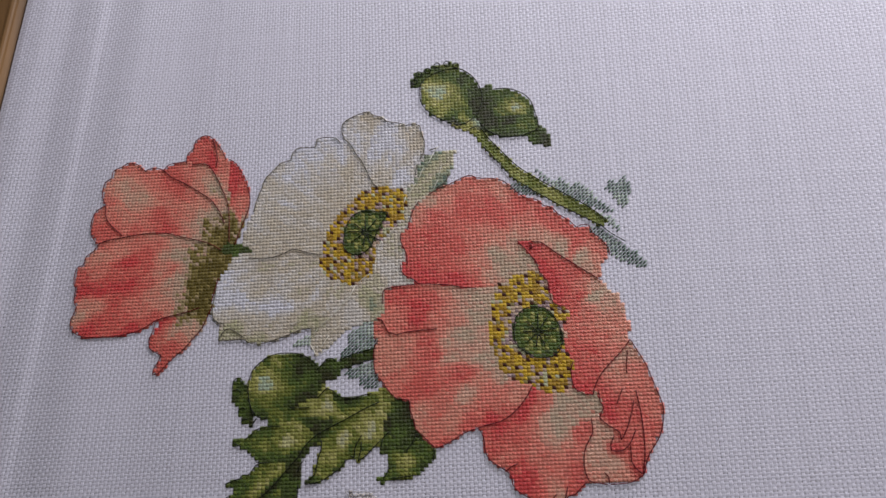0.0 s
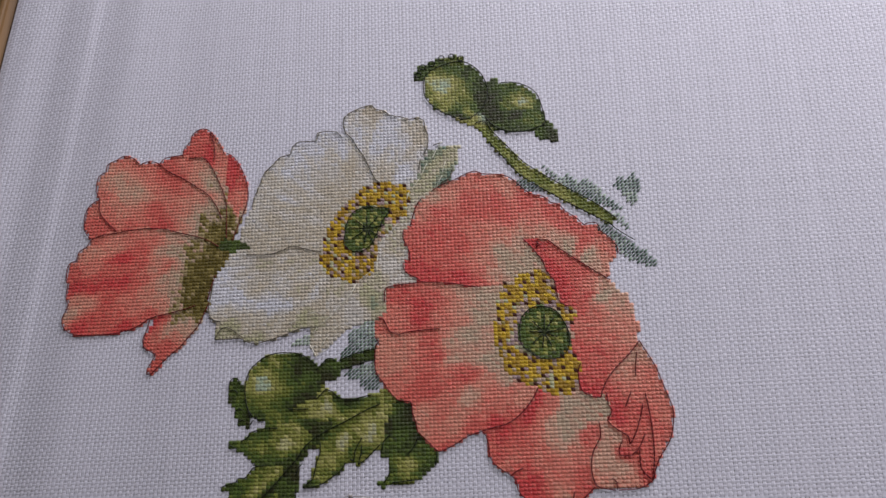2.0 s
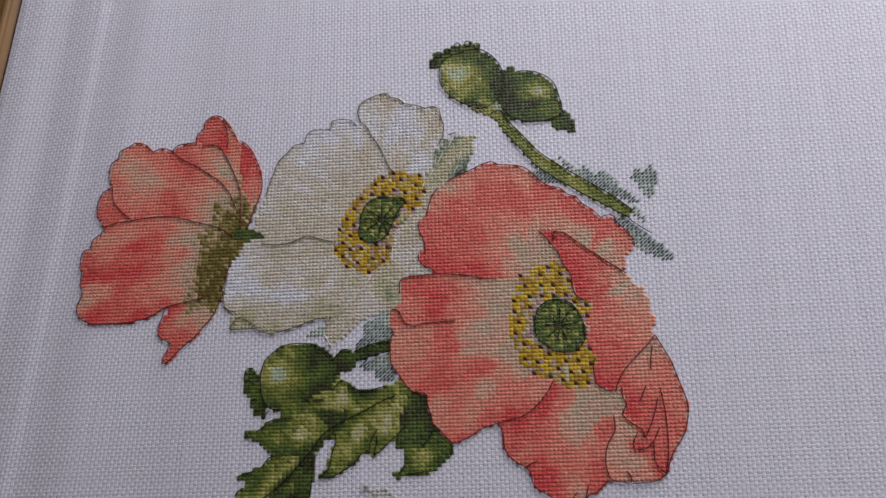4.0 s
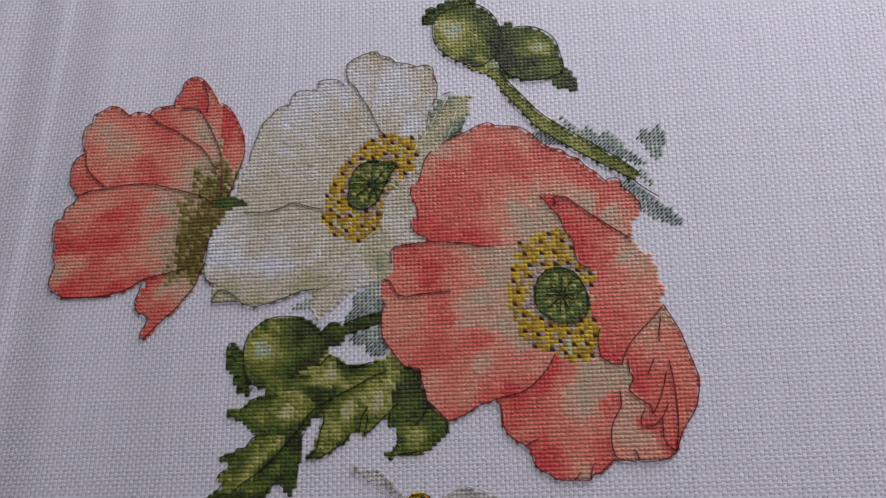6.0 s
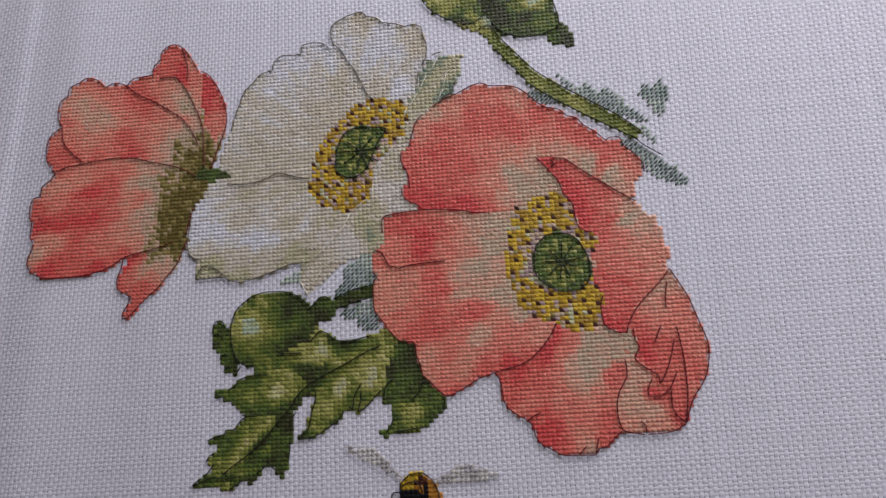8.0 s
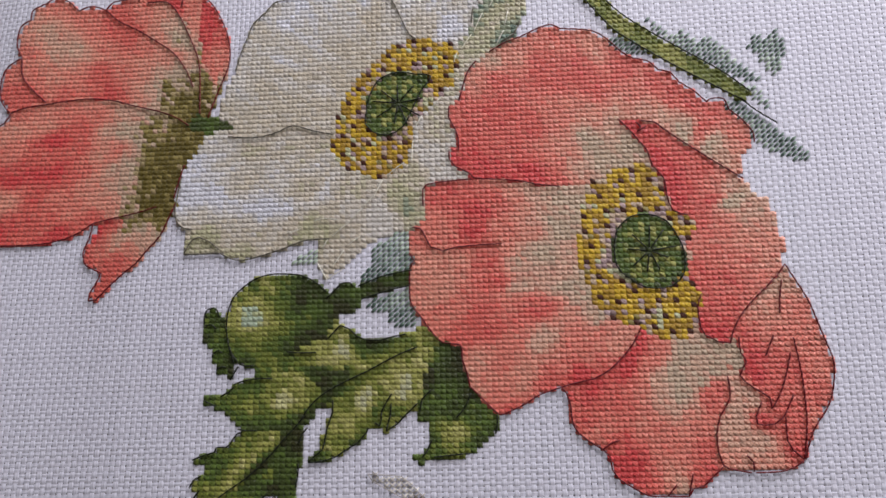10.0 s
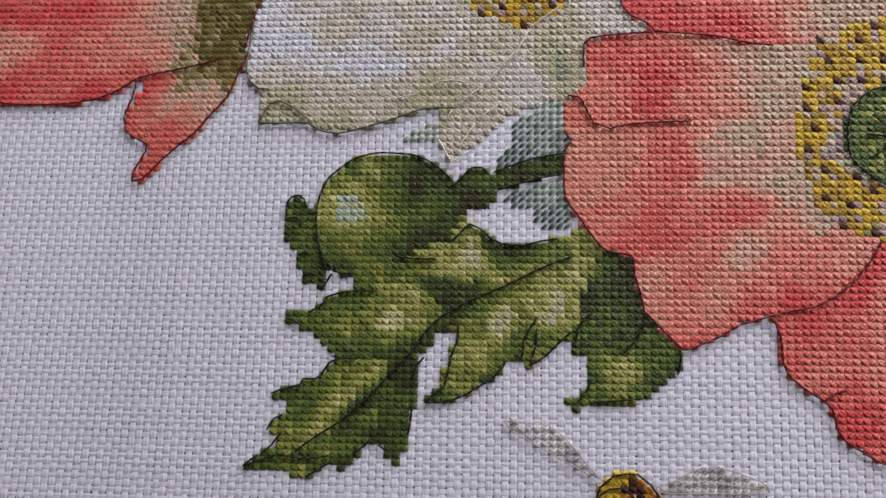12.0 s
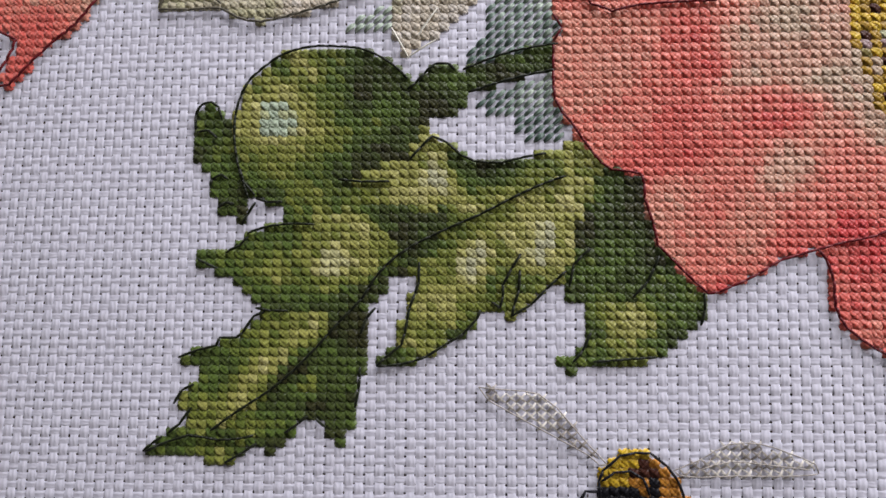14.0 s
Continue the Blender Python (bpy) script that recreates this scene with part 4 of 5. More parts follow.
DESIGN["poppy_leaf"] = [
    Patch("leaf_lobe",
          [(-7.8, 18.2), (-4.3, 19.5), (-0.8, 22), (3.1, 23), (4.2, 24.4), (5.4, 25.7), (6.3, 25.5), (7.5, 24.5), (8.7, 23.5), (9.8, 22.9), (12.7, 22.6), (14.5, 23.1), (16.8, 23.4), (19.1, 24.4), (20.8, 24), (22.2, 22.1), (22.5, 21.1), (21.6, 21.1), (19.6, 21.2), (16.8, 20.2), (13.3, 18.7), (10.4, 16.8), (7, 15.2), (4.1, 13.7), (1.7, 13.7), (1.1, 17.8), (-3, 18.1), (-4.2, 17.2)],
          {"G1": [(11, 22.2), (-1.3, 17.5), (1.7, 17.2), (4, 16.5), (6.4, 16.5), (2.9, 15)],
           "G2": [(7.5, 22.6), (9.2, 21.9), (13.3, 21.9), (12.2, 20.6), (5.2, 15.2), (8.7, 16.2)],
           "G3": [(-4.8, 18.8), (9.2, 20)],
           "G4": [(4.3, 22.6), (-3.1, 18.8), (11, 19), (14.5, 19.9), (16.2, 21.8), (16.8, 22.8), (17.9, 21.2), (20.8, 22.1), (-6.6, 17.9), (-1.9, 19.8)],
           "G5": [(5.6, 24.9), (2.8, 22), (1.6, 21.4), (-0.7, 20.7), (2.8, 20.1), (-0.7, 19.1), (5.2, 17.8), (8.1, 17.1), (13.3, 19), (19.1, 23.1), (20.2, 22.8)],
           "G7": [(4, 18.8), (1.7, 18.8), (7.5, 18.7), (9.3, 17.8)],
           "G8": [(5.8, 23.2), (6, 21.3), (6.3, 20)]},
          [[(3.2, 23.2), (4.2, 24.4), (5.4, 25.7), (6.9, 25), (8.4, 23.5), (9.8, 22.8), (12.7, 22.6), (14.5, 23.1), (17.1, 23.6)],
           [(4.1, 13.7), (7, 15.2), (10.4, 16.8), (13.3, 18.4), (15.6, 19.6), (17.9, 20.6), (19.1, 21)]],
          []),
    Patch("leaf_lobe",
          [(4.4, 13.7), (7, 15.2), (10.4, 16.8), (13.3, 18.4), (16.8, 19.9), (19.6, 21), (21.6, 21), (21.6, 18), (20.2, 16.1), (19.7, 13.6), (20.1, 11.7), (19, 10.4), (17.8, 9.5), (16.7, 8), (15.5, 6.7), (14.1, 5.8), (13.4, 5.2), (13.6, 6.4), (14.3, 8), (14.4, 9.8), (14.5, 12.3), (14, 11.7), (13.3, 10.5), (12.7, 9.2), (12.7, 7.6), (12.4, 6.2), (11.3, 6.7), (10.4, 6.1), (9.9, 4.8), (8.7, 3.3), (7.6, 3), (6.5, 2), (5, 1.1), (3.1, 0.5), (1.9, 0), (0.1, -0.2), (0.5, 0.8), (1.9, 2), (2.4, 3), (2.7, 4.8), (3.3, 6.4), (3.8, 8), (4.2, 9.2), (4.2, 11.8)],
          {"G2": [(1.4, 0.5), (8.2, 3.6), (4.6, 13)],
           "G3": [(15, 9.2), (6.4, 13.6), (8.7, 14.3), (11.6, 8.6), (1.9, 1.1)],
           "G4": [(17.3, 18.6), (20.8, 18.6), (16.7, 9.2), (14.4, 6.7), (13.3, 17.4), (11, 15.5), (7.5, 13), (12.7, 13), (12.1, 11.1), (5.2, 11.1), (9.3, 6.1), (4.2, 4.2), (5.3, 2.6), (10.4, 6.7), (19, 16.4)],
           "G5": [(19.1, 19.3), (15, 18), (16.2, 16.8), (18.4, 14.8), (18.4, 12.3), (17.8, 11.1), (15, 14.2), (15.6, 10.4), (12.2, 14.9), (9.8, 8.6), (7.6, 9.9), (5.3, 9.2), (5.3, 5.5), (7, 4.8), (3.6, 2.3)],
           "G7": [(6.4, 7.3)],
           "G8": [(19.3, 18.3), (19.6, 17.4), (16.7, 14.8), (17.3, 13.6), (16.1, 12.3), (16.7, 12), (10.4, 13), (11, 12.4), (9.3, 11.7), (9.3, 10.5)]},
          [[(4.2, 11.4), (4.2, 9.2), (3.3, 6.4), (2.5, 2.3), (0.8, 0.8), (0.1, -0), (2.5, 0.2), (5, 1), (6.7, 2.2), (8.7, 3.5), (10.1, 5.2), (10.4, 6.1)],
           [(14.5, 12.3), (13.6, 10.8), (12.7, 8.9), (12.7, 7.6), (12.4, 6.4), (11.6, 7)],
           [(14.4, 10.5), (14.3, 8.3), (13.6, 5.5), (15.5, 6.7), (17, 8.4), (19, 10.4)]],
          []),
    Patch("leaf_lobe",
          [(21.6, 21.1), (22.5, 21.6), (26.8, 21.5), (27, 19.8), (27.2, 16.7), (27.8, 14.8), (29.1, 12.9), (30.2, 11), (31.3, 10.1), (32.1, 9.5), (32.7, 7.9), (32.7, 6.1), (32.3, 4.5), (31.2, 3.6), (30.3, 2.7), (29.5, 1.8), (28.1, 1.4), (27.8, 0.8), (25.6, 0.8), (21.7, 0.5), (20.3, 0.4), (20, -0.2), (18.6, -0.2), (18.3, 0.5), (18.9, 0.8), (20, 0.8), (20.6, 2), (21.4, 3.6), (21.5, 7.3), (21.2, 7.9), (19.5, 7.3), (19.4, 8.9), (19.8, 11.1), (19.7, 13.6), (20.2, 16.1), (21.6, 18)],
          {"G1": [(25.9, 20.5), (26.4, 18.9), (25.8, 16.7), (21.3, 15.4), (20.7, 14.2), (27.4, 11.6)],
           "G2": [(23.6, 20.5), (23.6, 17.3), (22.4, 15.4), (25.2, 14.2), (26.9, 15.4), (20.1, 8.6), (26.3, 10.4), (25.7, 7.9), (29.1, 9.8), (29.5, 3.6), (32.3, 5.8)],
           "G3": [(22.5, 19.2), (23, 13.6), (24.6, 12.3), (21.2, 11.7), (20.1, 10.4), (22.4, 9.8), (23.5, 8.6), (28, 9.2), (30.2, 9.2), (31.8, 8.5), (31.2, 6.7), (29, 6.7), (22.3, 3), (23.4, 1.8), (27.8, 3), (30.7, 4.8), (18.9, 0.2), (21.1, 1.1)],
           "G4": [(23.4, 6.7), (22.8, 4.8), (27.3, 4.8), (26.2, 2.4)],
           "G5": [(25.7, 6.1), (24.5, 4.2), (24.5, 3)],
           "G7": [(26.2, 4.8)]},
          [[(21.4, 3.6), (20.6, 1.7), (19.7, 0.5)],
           [(19.4, 8.9), (19.8, 11.1), (21.5, 12.9)],
           [(25.7, 7.6), (27.1, 9.2), (28.3, 12)],
           [(32.3, 4.5), (32.7, 6.1), (32.7, 7.9)],
           [(21.7, 0.5), (25.3, 0.8), (27.8, 1)]],
          []),
    Patch("leaf_lobe",
          [(-13.6, 14.7), (-11.9, 15.6), (-9.5, 15.9), (-6.8, 15.8), (-6.9, 17.3), (-4.2, 17.2), (-3.6, 18.2), (1.1, 17.8), (4, 15.6), (4.4, 13.7), (4.1, 11.4), (3.2, 10.5), (1.8, 9.9), (0.6, 8.6), (-0.2, 7.4), (-1, 6.4), (-3.9, 6.1), (-6.8, 6.1), (-11.5, 6.1), (-12.4, 6.7), (-13.3, 7.5), (-14.2, 8.3), (-15.1, 9.3), (-16.1, 10.3), (-17.3, 10.9), (-18.8, 11.6), (-19, 12.4), (-17.4, 12.5), (-15.9, 12.5), (-15, 13.1)],
          {"G1": [(0.6, 9.9), (1.8, 11.1), (2.9, 13), (-1.1, 8), (2.9, 15), (1.1, 16.6), (3.5, 15.6)],
           "G2": [(-10.9, 6.7), (-6.3, 6.7), (-4, 7.4), (-2.2, 7.4), (-1.2, 17.2)],
           "G3": [(-18.2, 12), (-15.8, 11.5), (-14.2, 14.1), (-11.8, 14.7), (-10.1, 15.4), (-8.8, 13.7), (-14, 9.9), (-12.2, 8.6), (-7.5, 8), (-9.8, 7.4)],
           "G4": [(-13.5, 12.5), (-7.7, 15), (1.2, 12.4), (-6.4, 13.1), (-8.8, 11.8), (-11.1, 12.5), (-12.8, 10.6), (-8.7, 9.3), (-5.2, 8.6), (-2.8, 9.3), (-0.5, 10.5), (-4.1, 14.4)],
           "G5": [(-5.4, 16.6), (-4.2, 15.6), (-1.8, 14.3), (1.2, 14), (-1.2, 12.4), (-11, 9.9), (-1.7, 9.9)],
           "G7": [(-1.8, 15.9)],
           "G8": [(-4.7, 12.4), (-5.2, 11.2), (-4.1, 11.5)]},
          [[(-13.6, 14.9), (-11.6, 15.6), (-8.9, 15.9), (-6.8, 15.8)],
           [(-15.8, 12.7), (-14.4, 13.5), (-13.6, 14.4)],
           [(-18.7, 11.9), (-16.7, 10.9)],
           [(-12.4, 6.4), (-10.9, 6.1), (-9.2, 6.1)]],
          []),
    Patch("leaf_lobe",
          [(-11.5, 6), (-12.3, 5.6), (-12.9, 4.8), (-13.6, 3.9), (-14.3, 3.1), (-15.8, 3.1), (-16.2, 2), (-17.7, 2), (-20, 0.9), (-19.1, 0.4), (-19.2, -0.1), (-16.9, -0.3), (-17.8, -1.5), (-18.4, -2.1), (-19.5, -2.7), (-20.3, -4.2), (-18.5, -4.4), (-18.2, -4.7), (-18.7, -5.9), (-19.5, -6.6), (-20.6, -7.4), (-21.3, -7.8), (-22, -8.4), (-23.1, -9.5), (-21.4, -9.5), (-18.2, -9.6), (-17, -10.5), (-15, -10.8), (-13.9, -10.3), (-13.1, -9.6), (-11.8, -8.6), (-11.3, -9.5), (-10, -9.4), (-9.8, -8.4), (-8.9, -8.3), (-8.6, -7.4), (-7.6, -6.4), (-6.5, -5.5), (-5.9, -5.8), (-5, -6.7), (-4.1, -8.6), (-3.1, -8.5), (-2.8, -7), (-2.1, -4.5), (-1.9, -2.7), (-1.7, 0.5), (-1.7, 3), (-1.3, 4.8), (-0.5, 6.4)],
          {"G1": [(-10.9, -8.9), (-10.6, -2.7), (-5.9, -4.5), (-9.5, -0.8), (-7.8, -0.2), (-7.2, 1.4), (-5, 3), (-3.9, 4.2), (-2.7, 4.8), (-1.9, 5.5)],
           "G2": [(-15.8, -0.8), (-18.9, -8.4), (-14.9, -7.7), (-11, -4.6), (-6.1, 0.4), (-3.3, 3), (-4.9, -1.4), (-4.2, -4.5), (-3.6, -7.9), (-2.7, 1.7), (-2.3, -3.3)],
           "G3": [(-14.2, 2.3), (-15.9, 1.4), (-17.7, 1.4), (-18.2, 0.4), (-14.1, 0.4), (-16.3, -2.1), (-20, -8.1), (-21.7, -9), (-16.6, -8), (-13.7, -9), (-12.7, -5.8), (-9.9, -5.8), (-9.2, -7), (-8.2, -5.2), (-8.8, -2.7), (-7.1, -3.3), (-2.6, 0.4), (-3.8, -0.2), (-3.1, -2.7), (-3.6, -6.1)],
           "G4": [(-9.7, 5.5), (-10.8, 4.5), (-13.1, 3.6), (-10.2, 3), (-12.5, 2.3), (-18, -2.7), (-19.1, -3.7), (-16.8, -3.4), (-17.9, -5.6), (-18.4, -7.1), (-17.1, -9.6), (-12.6, -8), (-11, -7.1)],
           "G5": [(-8, 5.2), (-6.5, 5.2), (-7.9, 2.3), (-11.8, 0.4), (-12.9, -1.5), (-14, -2.7), (-12.3, -2.7), (-15.1, -4.3), (-13.4, -4.3), (-16.8, -5.2), (-17.3, -6.5), (-15.4, -9.9), (-6.6, -2.1)],
           "G7": [(-6.2, 3.9), (-8.5, 3.6), (-9.5, 1.1), (-11.2, -0.2), (-15.6, -6.2)]},
          [[(4.1, 13.7), (1.8, 12.1), (-0.2, 9.9), (-1.6, 7.4), (-3.9, 4.8), (-6.1, 2), (-8.3, -0.5), (-10.6, -2.7), (-12.8, -4.3), (-14.4, -5.5), (-16.4, -7.2)],
           [(-22.9, -9.5), (-20.6, -8.4), (-18.6, -7.7), (-15.7, -8.2), (-13.2, -8), (-12.1, -7.7)],
           [(-11.5, 6), (-12.6, 5.5), (-13.7, 3.6), (-14.3, 3.1), (-16, 3.1), (-16.3, 2.2), (-18.3, 1.7), (-20.1, 0.9)],
           [(-18.4, -2.1), (-19.5, -2.7), (-20.3, -4.2)],
           [(-18.5, -4.7), (-19.6, -6.5), (-20.6, -7.4)],
           [(-21.3, -7.9), (-22.3, -8.7), (-23.1, -9.5)],
           [(-14.8, -10.7), (-13.1, -9.6), (-11.8, -8.6)],
           [(-1.6, -0.2), (-1.7, -2.7), (-2, -4.5)],
           [(-1.6, 3.6), (-1.1, 5.2), (-0.2, 6.4)],
           [(-6.8, -5.5), (-7.8, -6.5), (-9, -7.4)],
           [(-5.9, -5.8), (-5, -6.7)]],
          []),
]
DESIGN["seed_capsules"] = [
    Patch("capsule",
          [(32.7, 117), (34.3, 119.6), (39.1, 121.7), (43.8, 122), (47.6, 119), (49.7, 114.5), (49.9, 109.8), (47.7, 105.4), (43.8, 103), (40, 104.3), (35.5, 107.4), (32.8, 111.7)],
          {"G1": [(42.3, 104), (48.7, 109.8), (48.6, 107.1)],
           "G2": [(39.2, 104.2), (44.4, 117.7), (47.4, 113.7)],
           "G3": [(41.6, 106.8), (43, 119.7), (39.9, 120), (45.9, 115.7), (46.2, 106.4), (41.5, 121.7)],
           "G4": [(33.4, 113), (44.1, 109.3), (34.7, 108.3), (36.7, 119.3)],
           "G5": [(35.6, 111), (41.3, 116.1), (39.5, 110.6), (42.6, 112.2), (37.8, 107.1), (44.6, 105.6)],
           "G6": [(35.8, 116.6), (37.3, 113.6), (39.6, 114.4)]},
          [[(32.7, 117), (34.3, 119.6), (39.1, 121.7), (43.8, 122), (47.6, 119), (49.7, 114.5), (49.9, 109.8), (47.7, 105.4), (43.8, 103), (40, 104.3), (35.5, 107.4), (32.8, 111.7), (32.7, 117)]],
          []),
    Patch("crown",
          [(30, 117.6), (30.4, 119.4), (31.8, 122.4), (34, 122.5), (35.2, 122.8), (37.2, 124.5), (40, 123.9), (41, 124.9), (43.6, 123.9), (44.1, 121.6), (39.1, 121.7), (34.3, 119.6), (32.7, 117)],
          {"G1": [(30.4, 118.1)],
           "G3": [(31.2, 119), (35.2, 122.4)],
           "G4": [(40.8, 123.8)]},
          [[(32.1, 118.5), (31.6, 117.8), (30.7, 117.9), (30.2, 118.7), (30.7, 119.4), (31.7, 119.4), (32.1, 118.5)],
           [(33.5, 121.1), (33, 120.3), (32, 120.4), (31.6, 121.2), (32.1, 122), (33, 121.9), (33.5, 121.1)],
           [(36, 122), (35.5, 121.2), (34.6, 121.3), (34.1, 122.1), (34.6, 122.9), (35.6, 122.8), (36, 122)],
           [(38.7, 123.6), (38.2, 122.9), (37.3, 122.9), (36.9, 123.8), (37.4, 124.5), (38.3, 124.5), (38.7, 123.6)],
           [(41.6, 123.9), (41.1, 123.2), (40.1, 123.3), (39.7, 124.1), (40.2, 124.9), (41.1, 124.8), (41.6, 123.9)],
           [(44, 123.1), (43.5, 122.4), (42.6, 122.5), (42.2, 123.3), (42.7, 124), (43.6, 124), (44, 123.1)]],
          []),
    Patch("capsule",
          [(49.8, 109.8), (50, 113.9), (51.3, 116), (53, 115.5), (53.5, 114), (55.8, 114.1), (58.1, 113.6), (60.8, 112.2), (63.2, 109.6), (64.4, 104.9), (64.9, 100.3), (62.5, 98.7), (58.7, 97.8), (54.9, 98.1), (51.2, 100.2), (48.8, 103.5)],
          {"G1": [(51, 109.6), (50.8, 106), (51.4, 103.2), (57.5, 103.6)],
           "G2": [(53.3, 109.4), (54.4, 102.9), (59.8, 103.4), (55.7, 99.2), (51.9, 112.3), (52.8, 100.4)],
           "G3": [(56.4, 111), (60.9, 109.7), (62.9, 104.9), (63.4, 101.3), (60.3, 99.7), (55, 113), (63.8, 106.7)],
           "G4": [(54.7, 107.5), (61.1, 100.6)],
           "G5": [(60.7, 106), (57.8, 109)],
           "G6": [(58.5, 107.2), (60.1, 107.9)]},
          [[(53.5, 114), (55.8, 114.1), (58.1, 113.6), (60.8, 112.2), (63.2, 109.6), (64.4, 104.9), (64.9, 100.3), (62.5, 98.7), (58.7, 97.8), (54.9, 98.1), (51.2, 100.2), (48.8, 103.5)]],
          []),
    Patch("tip",
          [(62.5, 99.1), (64.2, 100.9), (66.1, 100.6), (67, 99.3), (68.1, 95.6), (67.1, 93.9), (65.2, 94.9), (62.3, 95.7)],
          {"G1": [(66, 95.8)],
           "G2": [(64.7, 98.6)],
           "G3": [(63.1, 96.9)]},
          [],
          []),
    Patch("collar",
          [(40, 104.3), (43.9, 105.2), (47.7, 105.4), (48.8, 103.5), (49, 101.1), (47.5, 100.5), (44.4, 101.1)],
          {"G5": [(45.3, 103.3)],
           "G6": [(47.7, 104.5)]},
          [],
          []),
    Patch("stalk",
          [(46.1, 101.4), (48.7, 101.9), (50.8, 98.3), (54.6, 93.1), (58.4, 88.2), (63.7, 83.6), (70.7, 78.3), (76.2, 74.1), (80.8, 69.6), (79.9, 67.5), (74.5, 71.2), (68.3, 75.5), (62, 80.3), (57.1, 84.5), (53.7, 89.3), (49.5, 95.3)],
          {"G4": [(46.7, 101), (52.4, 93.7), (63.6, 81.5), (71.9, 75.3), (78.7, 70.2), (55.2, 90.4)],
           "G5": [(58, 86.7), (67.8, 78.5)]},
          [[(46.1, 101.4), (48.7, 101.9), (50.8, 98.3), (54.6, 93.1), (58.4, 88.2), (63.7, 83.6), (70.7, 78.3), (76.2, 74.1), (80.8, 69.6)],
           [(79.9, 67.5), (74.5, 71.2), (68.3, 75.5), (62, 80.3), (57.1, 84.5), (53.7, 89.3), (49.5, 95.3)],
           [(78.8, 68.5), (80.5, 66.5), (82.5, 64.7), (84.8, 62.9)]],
          []),
]
DESIGN["grey_leaf_sprig"] = [
    Patch("sprig",
          [(63.6, 88.4), (64.4, 85.6), (66, 84.6), (66.9, 83.3), (68.4, 82.8), (69.7, 84.3), (71, 83), (72.4, 81.2), (74.6, 82.2), (75.6, 80.9), (76.9, 80), (77.9, 78.2), (79.2, 76.4), (80.8, 74.6), (82.5, 72.7), (83.6, 71.8), (81.7, 71.6), (79.7, 72.9), (77.6, 73.9), (75.5, 74.9), (73.4, 76.3), (71.3, 77.5), (69.9, 78.2), (68, 81.1), (65.8, 82.5), (64.1, 84.4), (63.2, 86.2)],
          {"S1": [(63.7, 87.4), (71.4, 77.8), (74.2, 76.7), (77.6, 74.8), (80.4, 73.4), (83.2, 71.8)],
           "S2": [(65.2, 84.3), (70.2, 82.2), (72.2, 79.4), (75.2, 80.1)],
           "S3": [(68, 81.8), (77.9, 77.3)]},
          [],
          []),
    Patch("sprig",
          [(78.2, 72.2), (80.2, 71.2), (83, 70.2), (83.9, 67.1), (84.8, 65.9), (83.3, 65.5), (82, 67.2), (80.1, 69.6)],
          {"S1": [(84.3, 65.8)],
           "S2": [(82.8, 67.7)],
           "S3": [(78.8, 71.3), (81.6, 70)]},
          [],
          []),
    Patch("sprig",
          [(82.4, 83.3), (83.4, 82), (84, 80.6), (85.5, 81.9), (86.8, 83.2), (86.9, 81.4), (88, 80), (88.3, 77.4), (87.2, 76.3), (86.2, 73.6), (85, 73.1), (84.2, 75.2), (82.9, 76.6), (82.3, 78.7), (80.6, 79.2), (82.2, 80.4)],
          {"S1": [(82.7, 82.4), (86.8, 82.6), (87.4, 78.3), (80.9, 79.1)],
           "S2": [(84.6, 79.4), (83.7, 77.7)],
           "S3": [(85, 75.9), (85.9, 73.7)]},
          [],
          []),
    Patch("sprig",
          [(75.6, 67.7), (77.8, 68.5), (79.8, 66.2), (83.1, 63.5), (84.4, 62.6), (85.7, 60.4), (87.8, 60.3), (88.9, 57.4), (90, 56.9), (89.5, 54.6), (88, 55), (86, 56), (83.2, 57), (81.3, 58.7), (80, 60.4), (79.2, 63), (76.9, 65.6)],
          {"S1": [(77, 67.3), (79, 65.5), (83.5, 60.2), (86.2, 58.4), (88.7, 55.8)],
           "S2": [(81.6, 62), (80.3, 63.7)],
           "S3": [(82, 58.7)]},
          [],
          []),
    Patch("sprig",
          [(55.9, 82), (57.8, 83.6), (59.6, 84.7), (61.4, 82.3), (63.4, 79.8), (61.9, 78.8), (59.7, 79.3), (56.8, 80.2)],
          {"S1": [(57, 82), (60.5, 80)],
           "S2": [(59.2, 82.2)]},
          [],
          []),
    Patch("sprig",
          [(-4.2, 38.2), (-4.2, 39.2), (-2.4, 39.7), (-0.1, 41.2), (0.8, 40.4), (0.8, 38.2), (-2.8, 37.9)],
          {"S3": [(-2.4, 39), (-0.1, 39.7)]},
          [],
          []),
    Patch("sprig",
          [(9.2, 34.2), (9.4, 35.6), (10.7, 37.6), (11.1, 40), (12.5, 41.8), (15.1, 43.5), (16.9, 44.4), (18.2, 44.7), (19.8, 44.7), (19.5, 41.9), (18.4, 40), (18.9, 38), (18.2, 36.6), (16.4, 35.9), (13.8, 35.1), (11.2, 34.2)],
          {"S1": [(12, 37.1), (10.3, 35.2)],
           "S2": [(18.2, 43.9), (13.8, 39), (16.4, 38)],
           "S3": [(15.6, 42.5), (17.3, 41)]},
          [],
          []),
    Patch("sprig",
          [(9.9, 29.3), (10.3, 30.3), (12, 31.1), (14.2, 31.4), (16.4, 32.4), (18, 33), (18.1, 30.3), (18.8, 27.4), (19.4, 25.5), (16.4, 25.3), (15.1, 24.6), (14.2, 26.4), (14.2, 28.4), (11.2, 28.4)],
          {"S1": [(11.2, 29.3), (15.5, 26.4), (18.1, 26)],
           "S2": [(13.8, 30.3), (17.2, 28.4)],
           "S3": [(16.4, 30.3)]},
          [],
          []),
]
